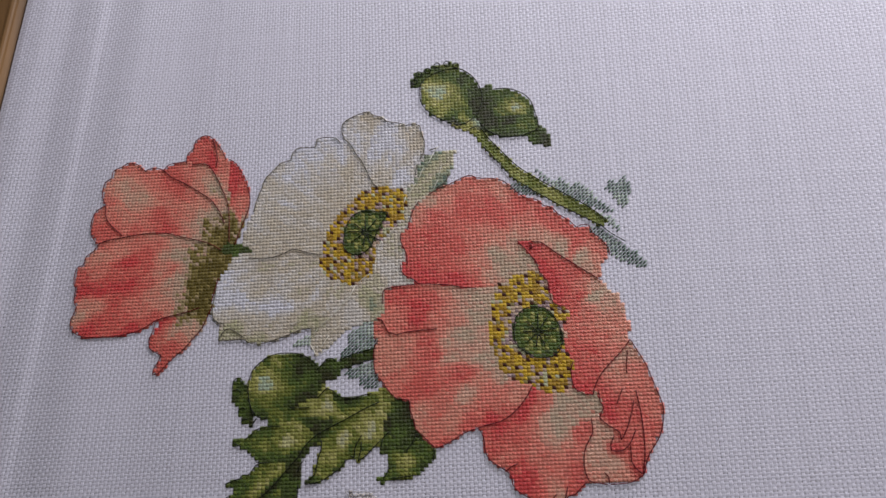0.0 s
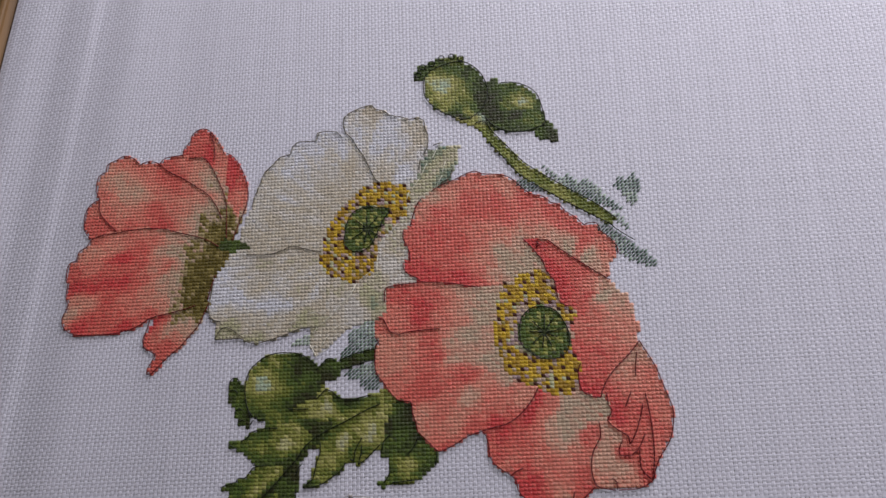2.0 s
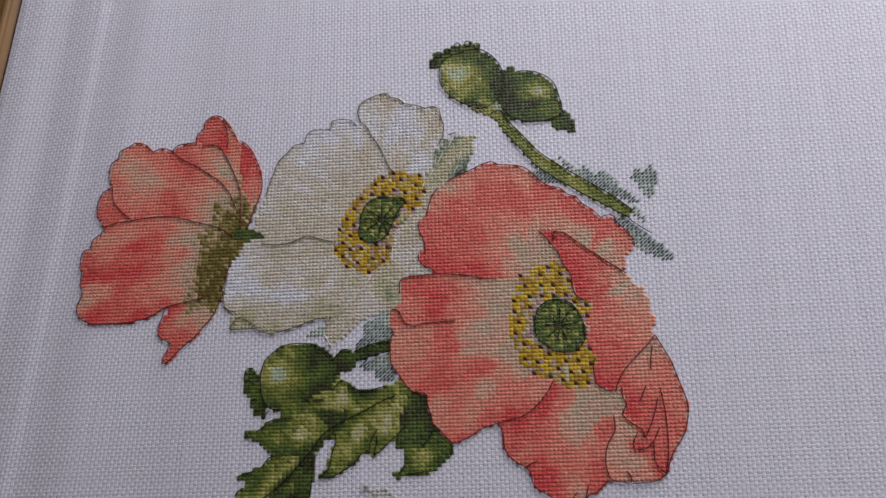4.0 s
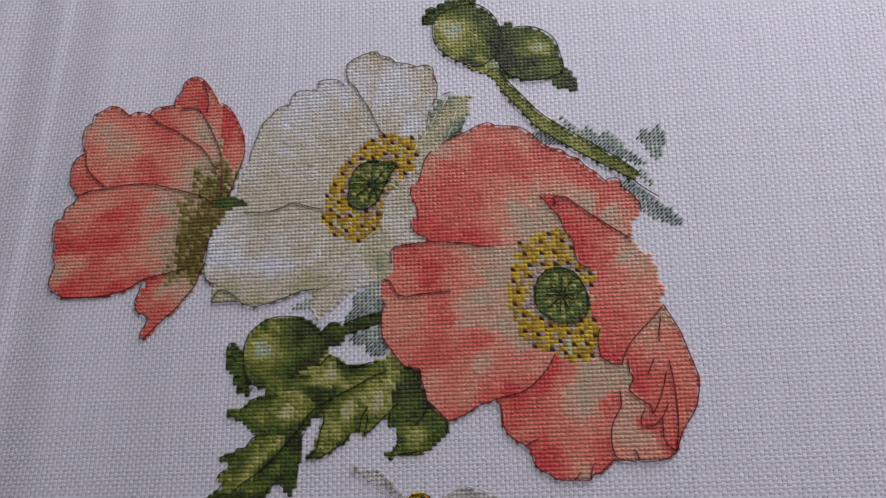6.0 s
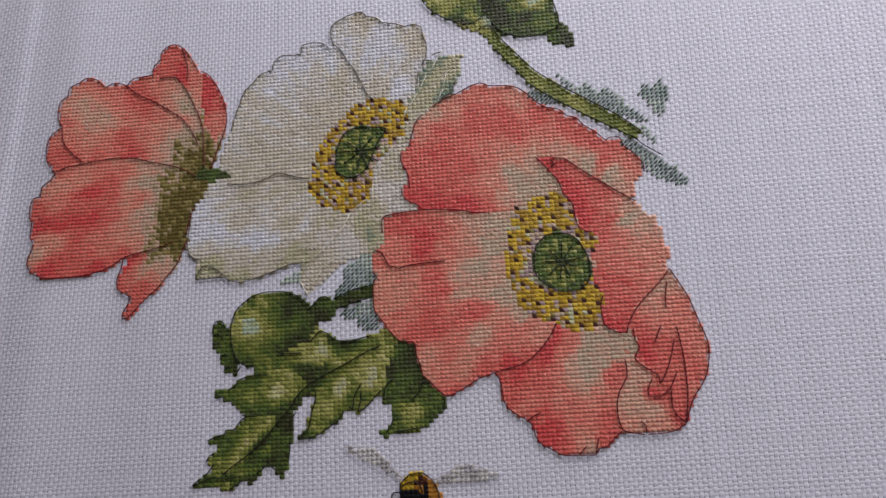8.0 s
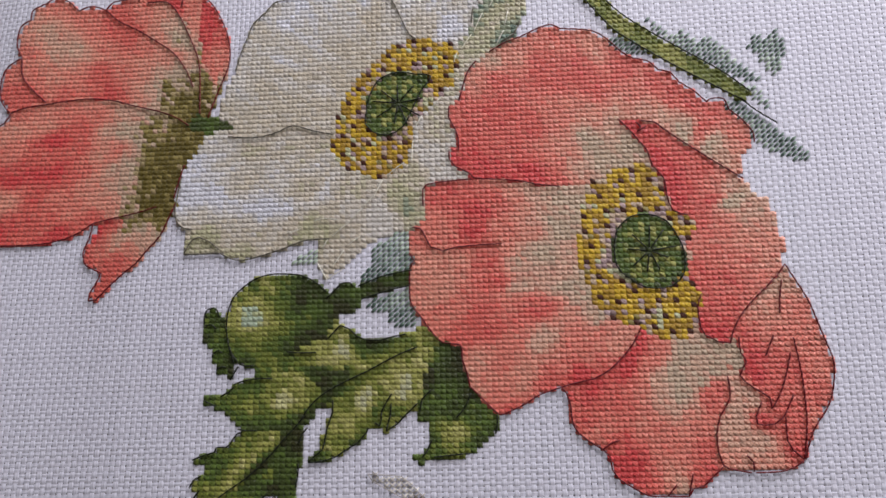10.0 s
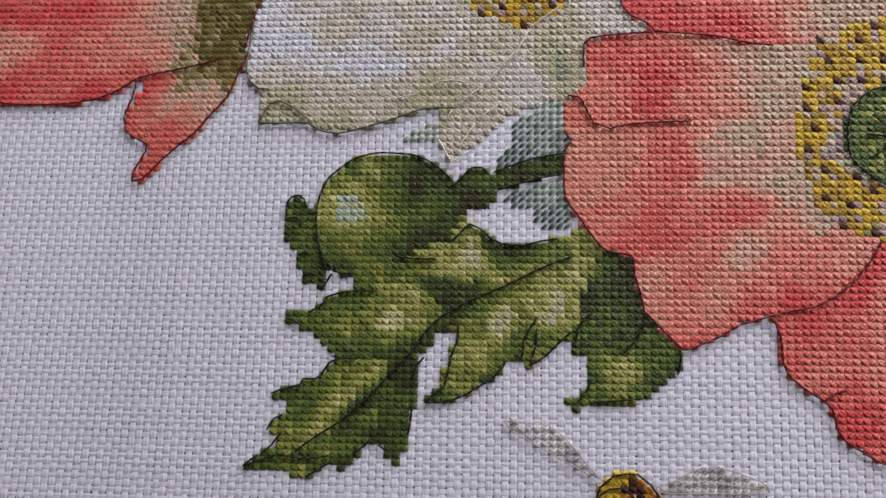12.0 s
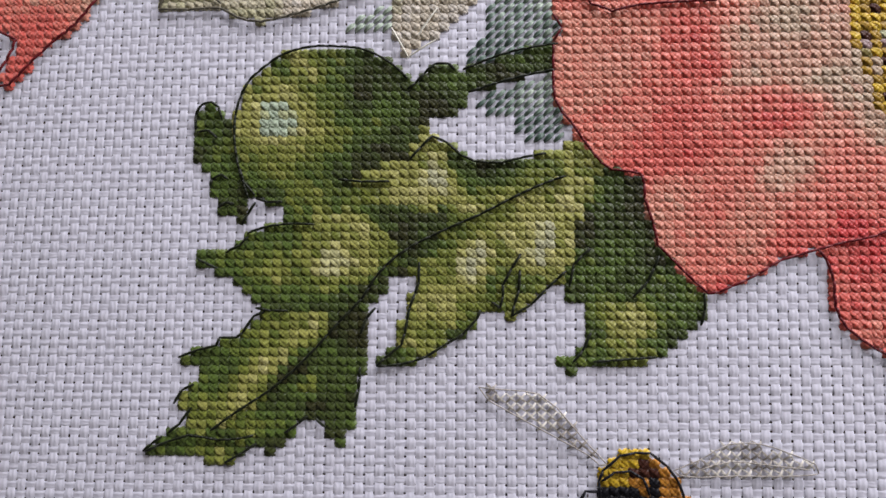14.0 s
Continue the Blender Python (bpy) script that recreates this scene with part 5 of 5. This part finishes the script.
DESIGN["bumblebee"] = [
    Patch("wing",
          [(10.3, -2.3), (12.1, -2.5), (14.7, -2.7), (16.2, -3), (18, -4.5), (19.3, -6.2), (21, -8.4), (22.8, -10.5), (22.1, -10.6), (21.1, -9.6), (17.9, -7.7), (14.5, -5.7), (12.7, -4.6), (11.2, -3.7)],
          {"S4": [(11, -2.9), (18.8, -7.8)],
           "W5": [(13.2, -3.5), (14.9, -4.4), (16.6, -5.4)]},
          [[(10.3, -2.3), (12.1, -2.5), (14.7, -2.7), (16.2, -3), (18, -4.5), (19.3, -6.2), (21, -8.4), (22.8, -10.5), (22.1, -10.6), (21.1, -9.6), (17.9, -7.7), (14.5, -5.7), (12.7, -4.6), (11.2, -3.7), (10.3, -2.3)]],
          []),
    Patch("wing",
          [(29.3, -11.1), (32.1, -9.8), (34.6, -8.3), (37.6, -8.2), (40.3, -9.1), (42.9, -10.3), (43.2, -11.3), (39.6, -11.6), (35.3, -11.6), (31.5, -11.8), (29.8, -11.6)],
          {"S4": [(30.9, -11.3), (37.5, -9.1)],
           "W5": [(34.8, -9.8), (40.8, -10.6)]},
          [[(29.3, -11.1), (32.1, -9.8), (34.6, -8.3), (37.6, -8.2), (40.3, -9.1), (42.9, -10.3), (43.2, -11.3), (39.6, -11.6), (35.3, -11.6), (31.5, -11.8), (29.8, -11.6), (29.3, -11.1)],
           [(31.8, -11), (34.8, -10.1), (38.1, -10.4), (42.4, -10.9)]],
          []),
    Patch("thorax",
          [(22.1, -14.2), (22, -12.3), (22.4, -11.2), (24.1, -9.6), (27.1, -9.3), (28.7, -10.7), (29.7, -12.2), (30.3, -14.1), (30.3, -16.1), (29.4, -17.6), (27, -17.9), (24.2, -16.8), (22.6, -15.9)],
          {"BR": [(27.1, -11.3)],
           "K": [(22.8, -13.9), (24.3, -13.8), (25.4, -14.7), (27.3, -12.2), (27.6, -14), (24.8, -15.6), (27, -16.1)],
           "OR": [(25.9, -12.7), (26.5, -13.6), (29.1, -13.3), (28.1, -10.5), (29.3, -15.2), (28.6, -14.5), (28.9, -17)],
           "Y1": [(22.9, -12.3), (24, -11.6), (24.8, -12.3), (24.3, -10.2), (26, -10)]},
          [[(22.1, -14.2), (22, -12.3), (22.4, -11.2), (24.1, -9.6), (27.1, -9.3), (28.7, -10.7), (29.7, -12.2), (30.3, -14.1), (30.3, -16.1), (29.4, -17.6)],
           [(22.3, -12.3), (23.5, -11.4), (25.1, -11.2), (26.4, -12.1), (26.9, -13.7)],
           [(22.2, -13.4), (20.7, -13.4), (20.1, -14.4), (20.5, -16.2), (19.3, -16.4)],
           [(20.5, -16.2), (20.9, -17.4), (21.9, -18)],
           [(24, -16.2), (24.7, -18.3)]],
          []),
    Patch("abdomen",
          [(24.2, -16.8), (27, -17.9), (29.4, -17.6), (29.9, -19.1), (29.1, -21.2), (26.9, -22.1), (25, -21.2), (24.3, -19.2)],
          {"K": [(26.9, -18.5), (28, -21.5), (25.6, -19.1)],
           "OR": [(28.6, -18.8)],
           "Y1": [(26.9, -20.3)]},
          [],
          []),
]

LABELS = {
    "coral_side_poppy": ("coral pink poppy seen from the side, cross-stitched on white cloth", "embroidered flower"),
    "coral_poppy": ("large open coral poppy with yellow stamens, cross-stitched on cloth", "embroidered flower"),
    "white_poppy": ("creamy white poppy with golden stamens, cross-stitched on cloth", "embroidered flower"),
    "poppy_bud": ("round green poppy seed head with crown, cross-stitched on cloth", "embroidered bud"),
    "poppy_leaf": ("jagged dark and yellow-green poppy leaf, cross-stitched on cloth", "embroidered leaf"),
    "seed_capsules": ("two green poppy seed capsules on a curved stalk, cross-stitched", "embroidered capsule"),
    "grey_leaf_sprig": ("pale grey-green leaf sprigs in half cross-stitch on cloth", "embroidered sprig"),
    "bumblebee": ("yellow and black bumblebee with thin grey wings, stitched on cloth", "embroidered bee"),
}
LINE = {"coral_side_poppy": "DR", "coral_poppy": "DR", "white_poppy": "GY", "poppy_bud": "DG", "poppy_leaf": "DG",
        "seed_capsules": "DG", "grey_leaf_sprig": "S1", "bumblebee": "K"}


def inside(px, py, poly):
    hit = False
    for (x0, y0), (x1, y1) in zip(poly, poly[1:] + poly[:1]):
        if (y0 > py) != (y1 > py) and px < (x1 - x0) * (py - y0) / (y1 - y0) + x0:
            hit = not hit
    return hit


def cells_of(poly, taken, least):
    xs, ys = [p[0] for p in poly], [p[1] for p in poly]
    return [(i, j) for j in range(math.floor(min(ys)), math.ceil(max(ys))) for i in range(math.floor(min(xs)), math.ceil(max(xs)))
            if (i, j) not in taken and sum(inside(i + 0.5 + a, j + 0.5 + b, poly)
                                           for a, b in ((0, 0), (0.3, 0.3), (0.3, -0.3), (-0.3, 0.3), (-0.3, -0.3))) >= least]


def shade_of(i, j, patch, dice, root):
    """A shade between those marked near by, in streaks that run out from the flower's root."""
    wx = i + 0.5 + 0.8 * noise.noise((i * 0.31, j * 0.31, 3.1))
    wy = j + 0.5 + 0.8 * noise.noise((i * 0.31, j * 0.31, 9.7))
    marks = [(x, y, shade) for shade, spots in patch.shades.items() for x, y in spots]
    run = next((k for k in SCALES if all(s in k for s in patch.shades)), None)
    if not run:
        return min(marks, key=lambda s: (s[0] - wx) ** 2 + (s[1] - wy) ** 2)[2]
    far = ex = ey = 0.0
    if root is not None:
        far = math.hypot(wx - root[0], wy - root[1]) + 0.01
        ex, ey = (wx - root[0]) / far, (wy - root[1]) / far
    total = value = 0.0
    for x, y, shade in marks:
        dx, dy = x - wx, y - wy
        if root is None:
            gap = dx * dx + dy * dy
        else:
            gap = (0.75 * (dx * ex + dy * ey)) ** 2 + (1.2 * (dx * ey - dy * ex)) ** 2
        w = 1 / (gap + 0.8) ** 2
        total += w
        value += w * run.index(shade)
    value /= total
    if root is not None:
        turn = math.atan2(ey, ex)
        keen = 0.9 if run[0] == "W" else 0.45
        value += keen * (0.8 * noise.noise((turn * 8, far * 0.05, 1.7)) + 0.7 * noise.noise((turn * 21, far * 0.1, 5.2)))
        value += dice.gauss(0, 0.16 if value < 5 or run[0] != "R4" else 0.6)
    else:
        value += 0.5 * noise.noise((i * 0.4, j * 0.4, 6.6)) + dice.gauss(0, 0.3)
    ends = [run.index(s) for s in patch.shades]
    half = min(max(round(value * 2), 2 * min(ends)), 2 * max(ends))
    return run[half // 2] if half % 2 == 0 else run[half // 2] + "_" + run[half // 2 + 1]


def strand(sign, lift, wide, off, dice, ends=0.55, high=0.2, loose=0.07):
    """A strand from corner to corner of a unit square, off to one side of the diagonal, dipping into both holes."""
    verts, faces = [], []
    bend, wide = dice.uniform(-loose, loose), wide * dice.uniform(0.84, 1.12)
    high = high * dice.uniform(0.75, 1.25)
    for t, w, z, o in ((-0.49, ends, -0.12, 0.45), (-0.24, 0.95, 0.8, 0.95), (0.0, 1.0, 1.0, 1.0), (0.24, 0.95, 0.8, 0.95), (0.49, ends, -0.12, 0.45)):
        mid = off * o + bend * (1 - 2 * abs(t))
        z = high * z if z > 0 else z
        for side, dz in ((-1, -0.3), (0, 0.0), (1, -0.3)):
            across = (mid + side * w * wide) * 0.7071
            verts.append((t + across, sign * (t - across), lift + z + dz * wide * w))
    for r in range(4):
        for q in range(2):
            k = r * 3 + q
            f = (k, k + 3, k + 4, k + 1)
            faces.append(f if sign > 0 else f[::-1])
    return verts, faces


def cross(dice, style="full"):
    """A cross of two-strand floss: a broad leg below, a split one over it; or a single leg alone."""
    if style == "half":
        legs = [strand(1, 0.06, 0.15, o, dice) for o in (-0.11, 0.11)]
    elif style == "thin":
        legs = [strand(sign, 0.06, 0.12, dice.uniform(-0.12, 0.12), dice, loose=0.1) for sign in (1, -1)]
    else:
        shift, gape = dice.uniform(-0.05, 0.05), dice.uniform(0.10, 0.16)
        legs = [strand(1, 0.02, 0.27, o, dice, 1.0, 0.12, 0.06) for o in (-0.2, 0.2)]
        legs += [strand(-1, 0.13 + dice.uniform(-0.03, 0.04), 0.15, o + shift, dice, 0.9, 0.17, 0.12) for o in (-gape, gape)]
    verts, faces = [], []
    for v, f in legs:
        faces += [tuple(k + len(verts) for k in q) for q in f]
        verts += v
    return verts, faces


def place(verts, i, j):
    skew = lean(i + 0.5)
    rise = float(swell(i + 0.5, (j + 0.5) * ASP)) + 0.03
    return [((i + 0.5 + x + skew * ((j + 0.5 + y) * ASP - 10)) * PW, (j + 0.5 + y) * PH, (z + rise) * PW) for x, y, z in verts]


def smooth_path(pts, step=1.6):
    """A curve through the points, cut into back-stitches about as long as a stitch and a half."""
    out = []
    p = [pts[0]] + list(pts) + [pts[-1]]
    for k in range(1, len(p) - 2):
        a, b, c, d = (np.array(q, float) for q in p[k - 1:k + 3])
        n = max(1, round(np.linalg.norm(c - b) / step))
        for s in range(n):
            t = s / n
            out.append(0.5 * (2 * b + (c - a) * t + (2 * a - 5 * b + 4 * c - d) * t * t + (3 * b - a - 3 * c + d) * t ** 3))
    out.append(np.array(pts[-1], float))
    return out


def back_stitches(paths, radius=0.12, lift=0.54, step=1.6):
    """Thin thread laid in short straight stitches, each dipping at its ends."""
    verts, faces = [], []
    for pts in paths:
        cut = smooth_path(pts, step)
        for a, b in zip(cut, cut[1:]):
            d = b - a
            n = np.linalg.norm(d)
            if n < 0.05:
                continue
            d = d / n
            s = np.array((-d[1], d[0]))
            base = len(verts)
            for t, up, w in ((-0.04, -0.12, 0.7), (0.25, 0.06, 1.0), (0.75, 0.06, 1.0), (1.04, -0.12, 0.7)):
                c = a + (b - a) * t
                for o, z in ((-1, -0.5), (-0.6, 0.6), (0.6, 0.6), (1, -0.5)):
                    q = c + s * o * radius * w
                    verts.append(((q[0] + lean(q[0]) * (q[1] * ASP - 10)) * PW, q[1] * PH, (lift + up + z * radius + float(swell(q[0], q[1] * ASP))) * PW))
            for r in range(3):
                for q in range(3):
                    k = base + r * 4 + q
                    faces.append((k + 1, k, k + 4, k + 5))
    return verts, faces


def stamen_shades(cells, cx, cy, dice):
    """Yellow anthers with lilac and cream between them, and dark brown knots a few stitches apart."""
    knots, out = [], {}
    far = {c: math.hypot(c[0] - cx, c[1] - cy) for c in cells}
    mixed = list(cells)
    dice.shuffle(mixed)
    for c in mixed:
        if far[c] > 7.2 and all(math.hypot(c[0] - k[0], c[1] - k[1]) > 2.5 for k in knots):
            knots.append(c)
            out[c] = "BR"
        else:
            pale = 0.75 if far[c] < 7.6 else 0.26
            out[c] = dice.choices(("C", "LI", "G8", "O2"), (4, 3, 2, 1))[0] if dice.random() < pale else dice.choice(("Y1", "Y1", "Y2", "Y2"))
    return out


def head_shade(i, j, cx, cy, rx, ry, dice):
    dx, dy = (i + 0.5 - cx) / rx, (j + 0.5 - cy) / ry
    r, turn = math.hypot(dx, dy), math.atan2(dy, dx)
    if r < 0.18:
        return "G2"
    ray = math.sin(turn * 11 + 0.6) + dice.gauss(0, 0.5)
    if r > 0.85:
        return "G3" if dice.random() < 0.7 else "G2"
    return "G5" if ray > 0.7 else "G4" if ray > -0.3 else "G3"


NEAR = (-62, 100, -20, 78)       # the stretch of cloth that the camera comes closest to: columns, rows
taken = {}
piece_meshes = {}


def piece_mesh(shade, variant, style):
    key = (shade, variant, style)
    if key not in piece_meshes:
        v, f = cross(random.Random(variant * 7 + 1), style)
        me = raw_mesh("cross_stitch", [(x * PW, y * PH, (z + 0.03) * PW) for x, y, z in v], f)
        me.materials.append(MAT[shade])
        piece_meshes[key] = me
    return piece_meshes[key]


order = ("coral_poppy", "coral_side_poppy", "white_poppy", "seed_capsules", "poppy_bud", "poppy_leaf", "grey_leaf_sprig", "bumblebee")
for thing_name in order:
    patches = DESIGN[thing_name]
    dice = random.Random(thing_name)
    label, category = LABELS[thing_name]
    thing = tagged(new(thing_name), label, category, group="embroidered flowers" if "poppy" in thing_name else "")
    filled = []
    for patch in patches:
        cells = cells_of(patch.outline, taken, 3 if patch.kind in ("petal", "stalk", "sprig", "wing", "crown", "capsule") else 2)
        for c in cells:
            taken[c] = thing_name
        filled.append({c: None for c in cells})
    # close single gaps between neighbouring patches
    if thing_name not in ("grey_leaf_sprig", "bumblebee"):
        for _ in range(2):
            for cells in filled:
                for (i, j) in list(cells):
                    for c in ((i + 1, j), (i - 1, j), (i, j + 1), (i, j - 1)):
                        if c not in taken:
                            near = sum((c[0] + a, c[1] + b) in taken for a in (-1, 0, 1) for b in (-1, 0, 1))
                            if near >= 6:
                                taken[c] = thing_name
                                cells[c] = None
    heart = [p for p in patches if p.kind == "seed_head"] or [p for p in patches if p.kind == "stalk"]
    root = np.mean(heart[0].outline, axis=0) if "poppy" in thing_name and "petal" in [p.kind for p in patches] else None
    for patch, cells in zip(patches, filled):
        xs, ys = [p[0] for p in patch.outline], [p[1] for p in patch.outline]
        cx, cy = (min(xs) + max(xs)) / 2, (min(ys) + max(ys)) / 2
        if patch.kind == "stamen_ring":
            cells.update(stamen_shades(list(cells), cx, cy, dice))
            continue
        for c in cells:
            if patch.kind == "seed_head":
                cells[c] = head_shade(*c, cx, cy, (max(xs) - min(xs)) / 2, (max(ys) - min(ys)) / 2, dice)
            else:
                cells[c] = shade_of(*c, patch, dice, root)
    loose = [c for cells in filled for c in cells if NEAR[0] < c[0] < NEAR[1] and NEAR[2] < c[1] < NEAR[3]]
    loose.sort(key=lambda c: (c[0] - 8) ** 2 + 1.5 * (c[1] - 12) ** 2)
    loose = set(loose[:290])
    for patch, cells in zip(patches, filled):
        shades = sorted(set(cells.values())) or ["C"]
        style = {"sprig": "half", "wing": "thin"}.get(patch.kind, "full")
        verts, faces, slots = [], [], []
        for c, shade in cells.items():
            if c in loose:
                continue
            v, f = cross(dice, style)
            faces += [tuple(a + len(verts) for a in q) for q in f]
            verts += place(v, *c)
            slots += [shades.index(shade)] * len(f)
        if verts:
            me = raw_mesh(patch.kind, verts, faces, True, slots)
            for s in shades:
                me.materials.append(MAT[s])
            part = new(patch.kind, me)
            tagged(part, kind="stuff")
        else:
            part = new(patch.kind)
        part.parent = thing
        for (i, j), shade in cells.items():
            if (i, j) in loose:
                ob = new("cross_stitch", piece_mesh(shade, dice.randrange(6), style))
                ob.location = ((i + 0.5 + lean(i + 0.5) * ((j + 0.5) * ASP - 10)) * PW, (j + 0.5) * PH, float(swell(i + 0.5, (j + 0.5) * ASP)) * PW)
                ob.rotation_euler = (0, 0, -lean(i + 0.5))
                ob.parent = part
        xs, ys = [p[0] for p in patch.outline], [p[1] for p in patch.outline]
        cx, cy = (min(xs) + max(xs)) / 2, (min(ys) + max(ys)) / 2
        paths = list(patch.lines)
        if patch.kind == "seed_head":
            paths.append(list(patch.outline) + [patch.outline[0]])
        if patch.shine:
            v, f = back_stitches(patch.shine, 0.1, 0.6, 4.0)
            link("highlight", raw_mesh("highlight", v, f), [MAT["PL"]], part, "long pale cream silk stitches", "stuff")
        if patch.kind == "seed_head":
            for k in range(9):
                turn = 2 * math.pi * (k + dice.uniform(0.1, 0.5)) / 9
                rx, ry = (max(xs) - min(xs)) / 2, (max(ys) - min(ys)) / 2
                paths.append([(cx + q * rx * math.cos(turn), cy + q * ry * math.sin(turn)) for q in (0.1, 0.4, dice.uniform(0.55, 0.8))])
        if paths:
            v, f = back_stitches([p for p in paths if len(p) > 1], 0.07 if patch.kind == "wing" else 0.15)
            link("outline", raw_mesh("outline", v, f), [MAT["DG" if patch.kind in ("seed_head", "stalk") else "S4" if patch.kind == "wing" else LINE[thing_name]]], part, "thin dark back-stitched outline", "stuff")
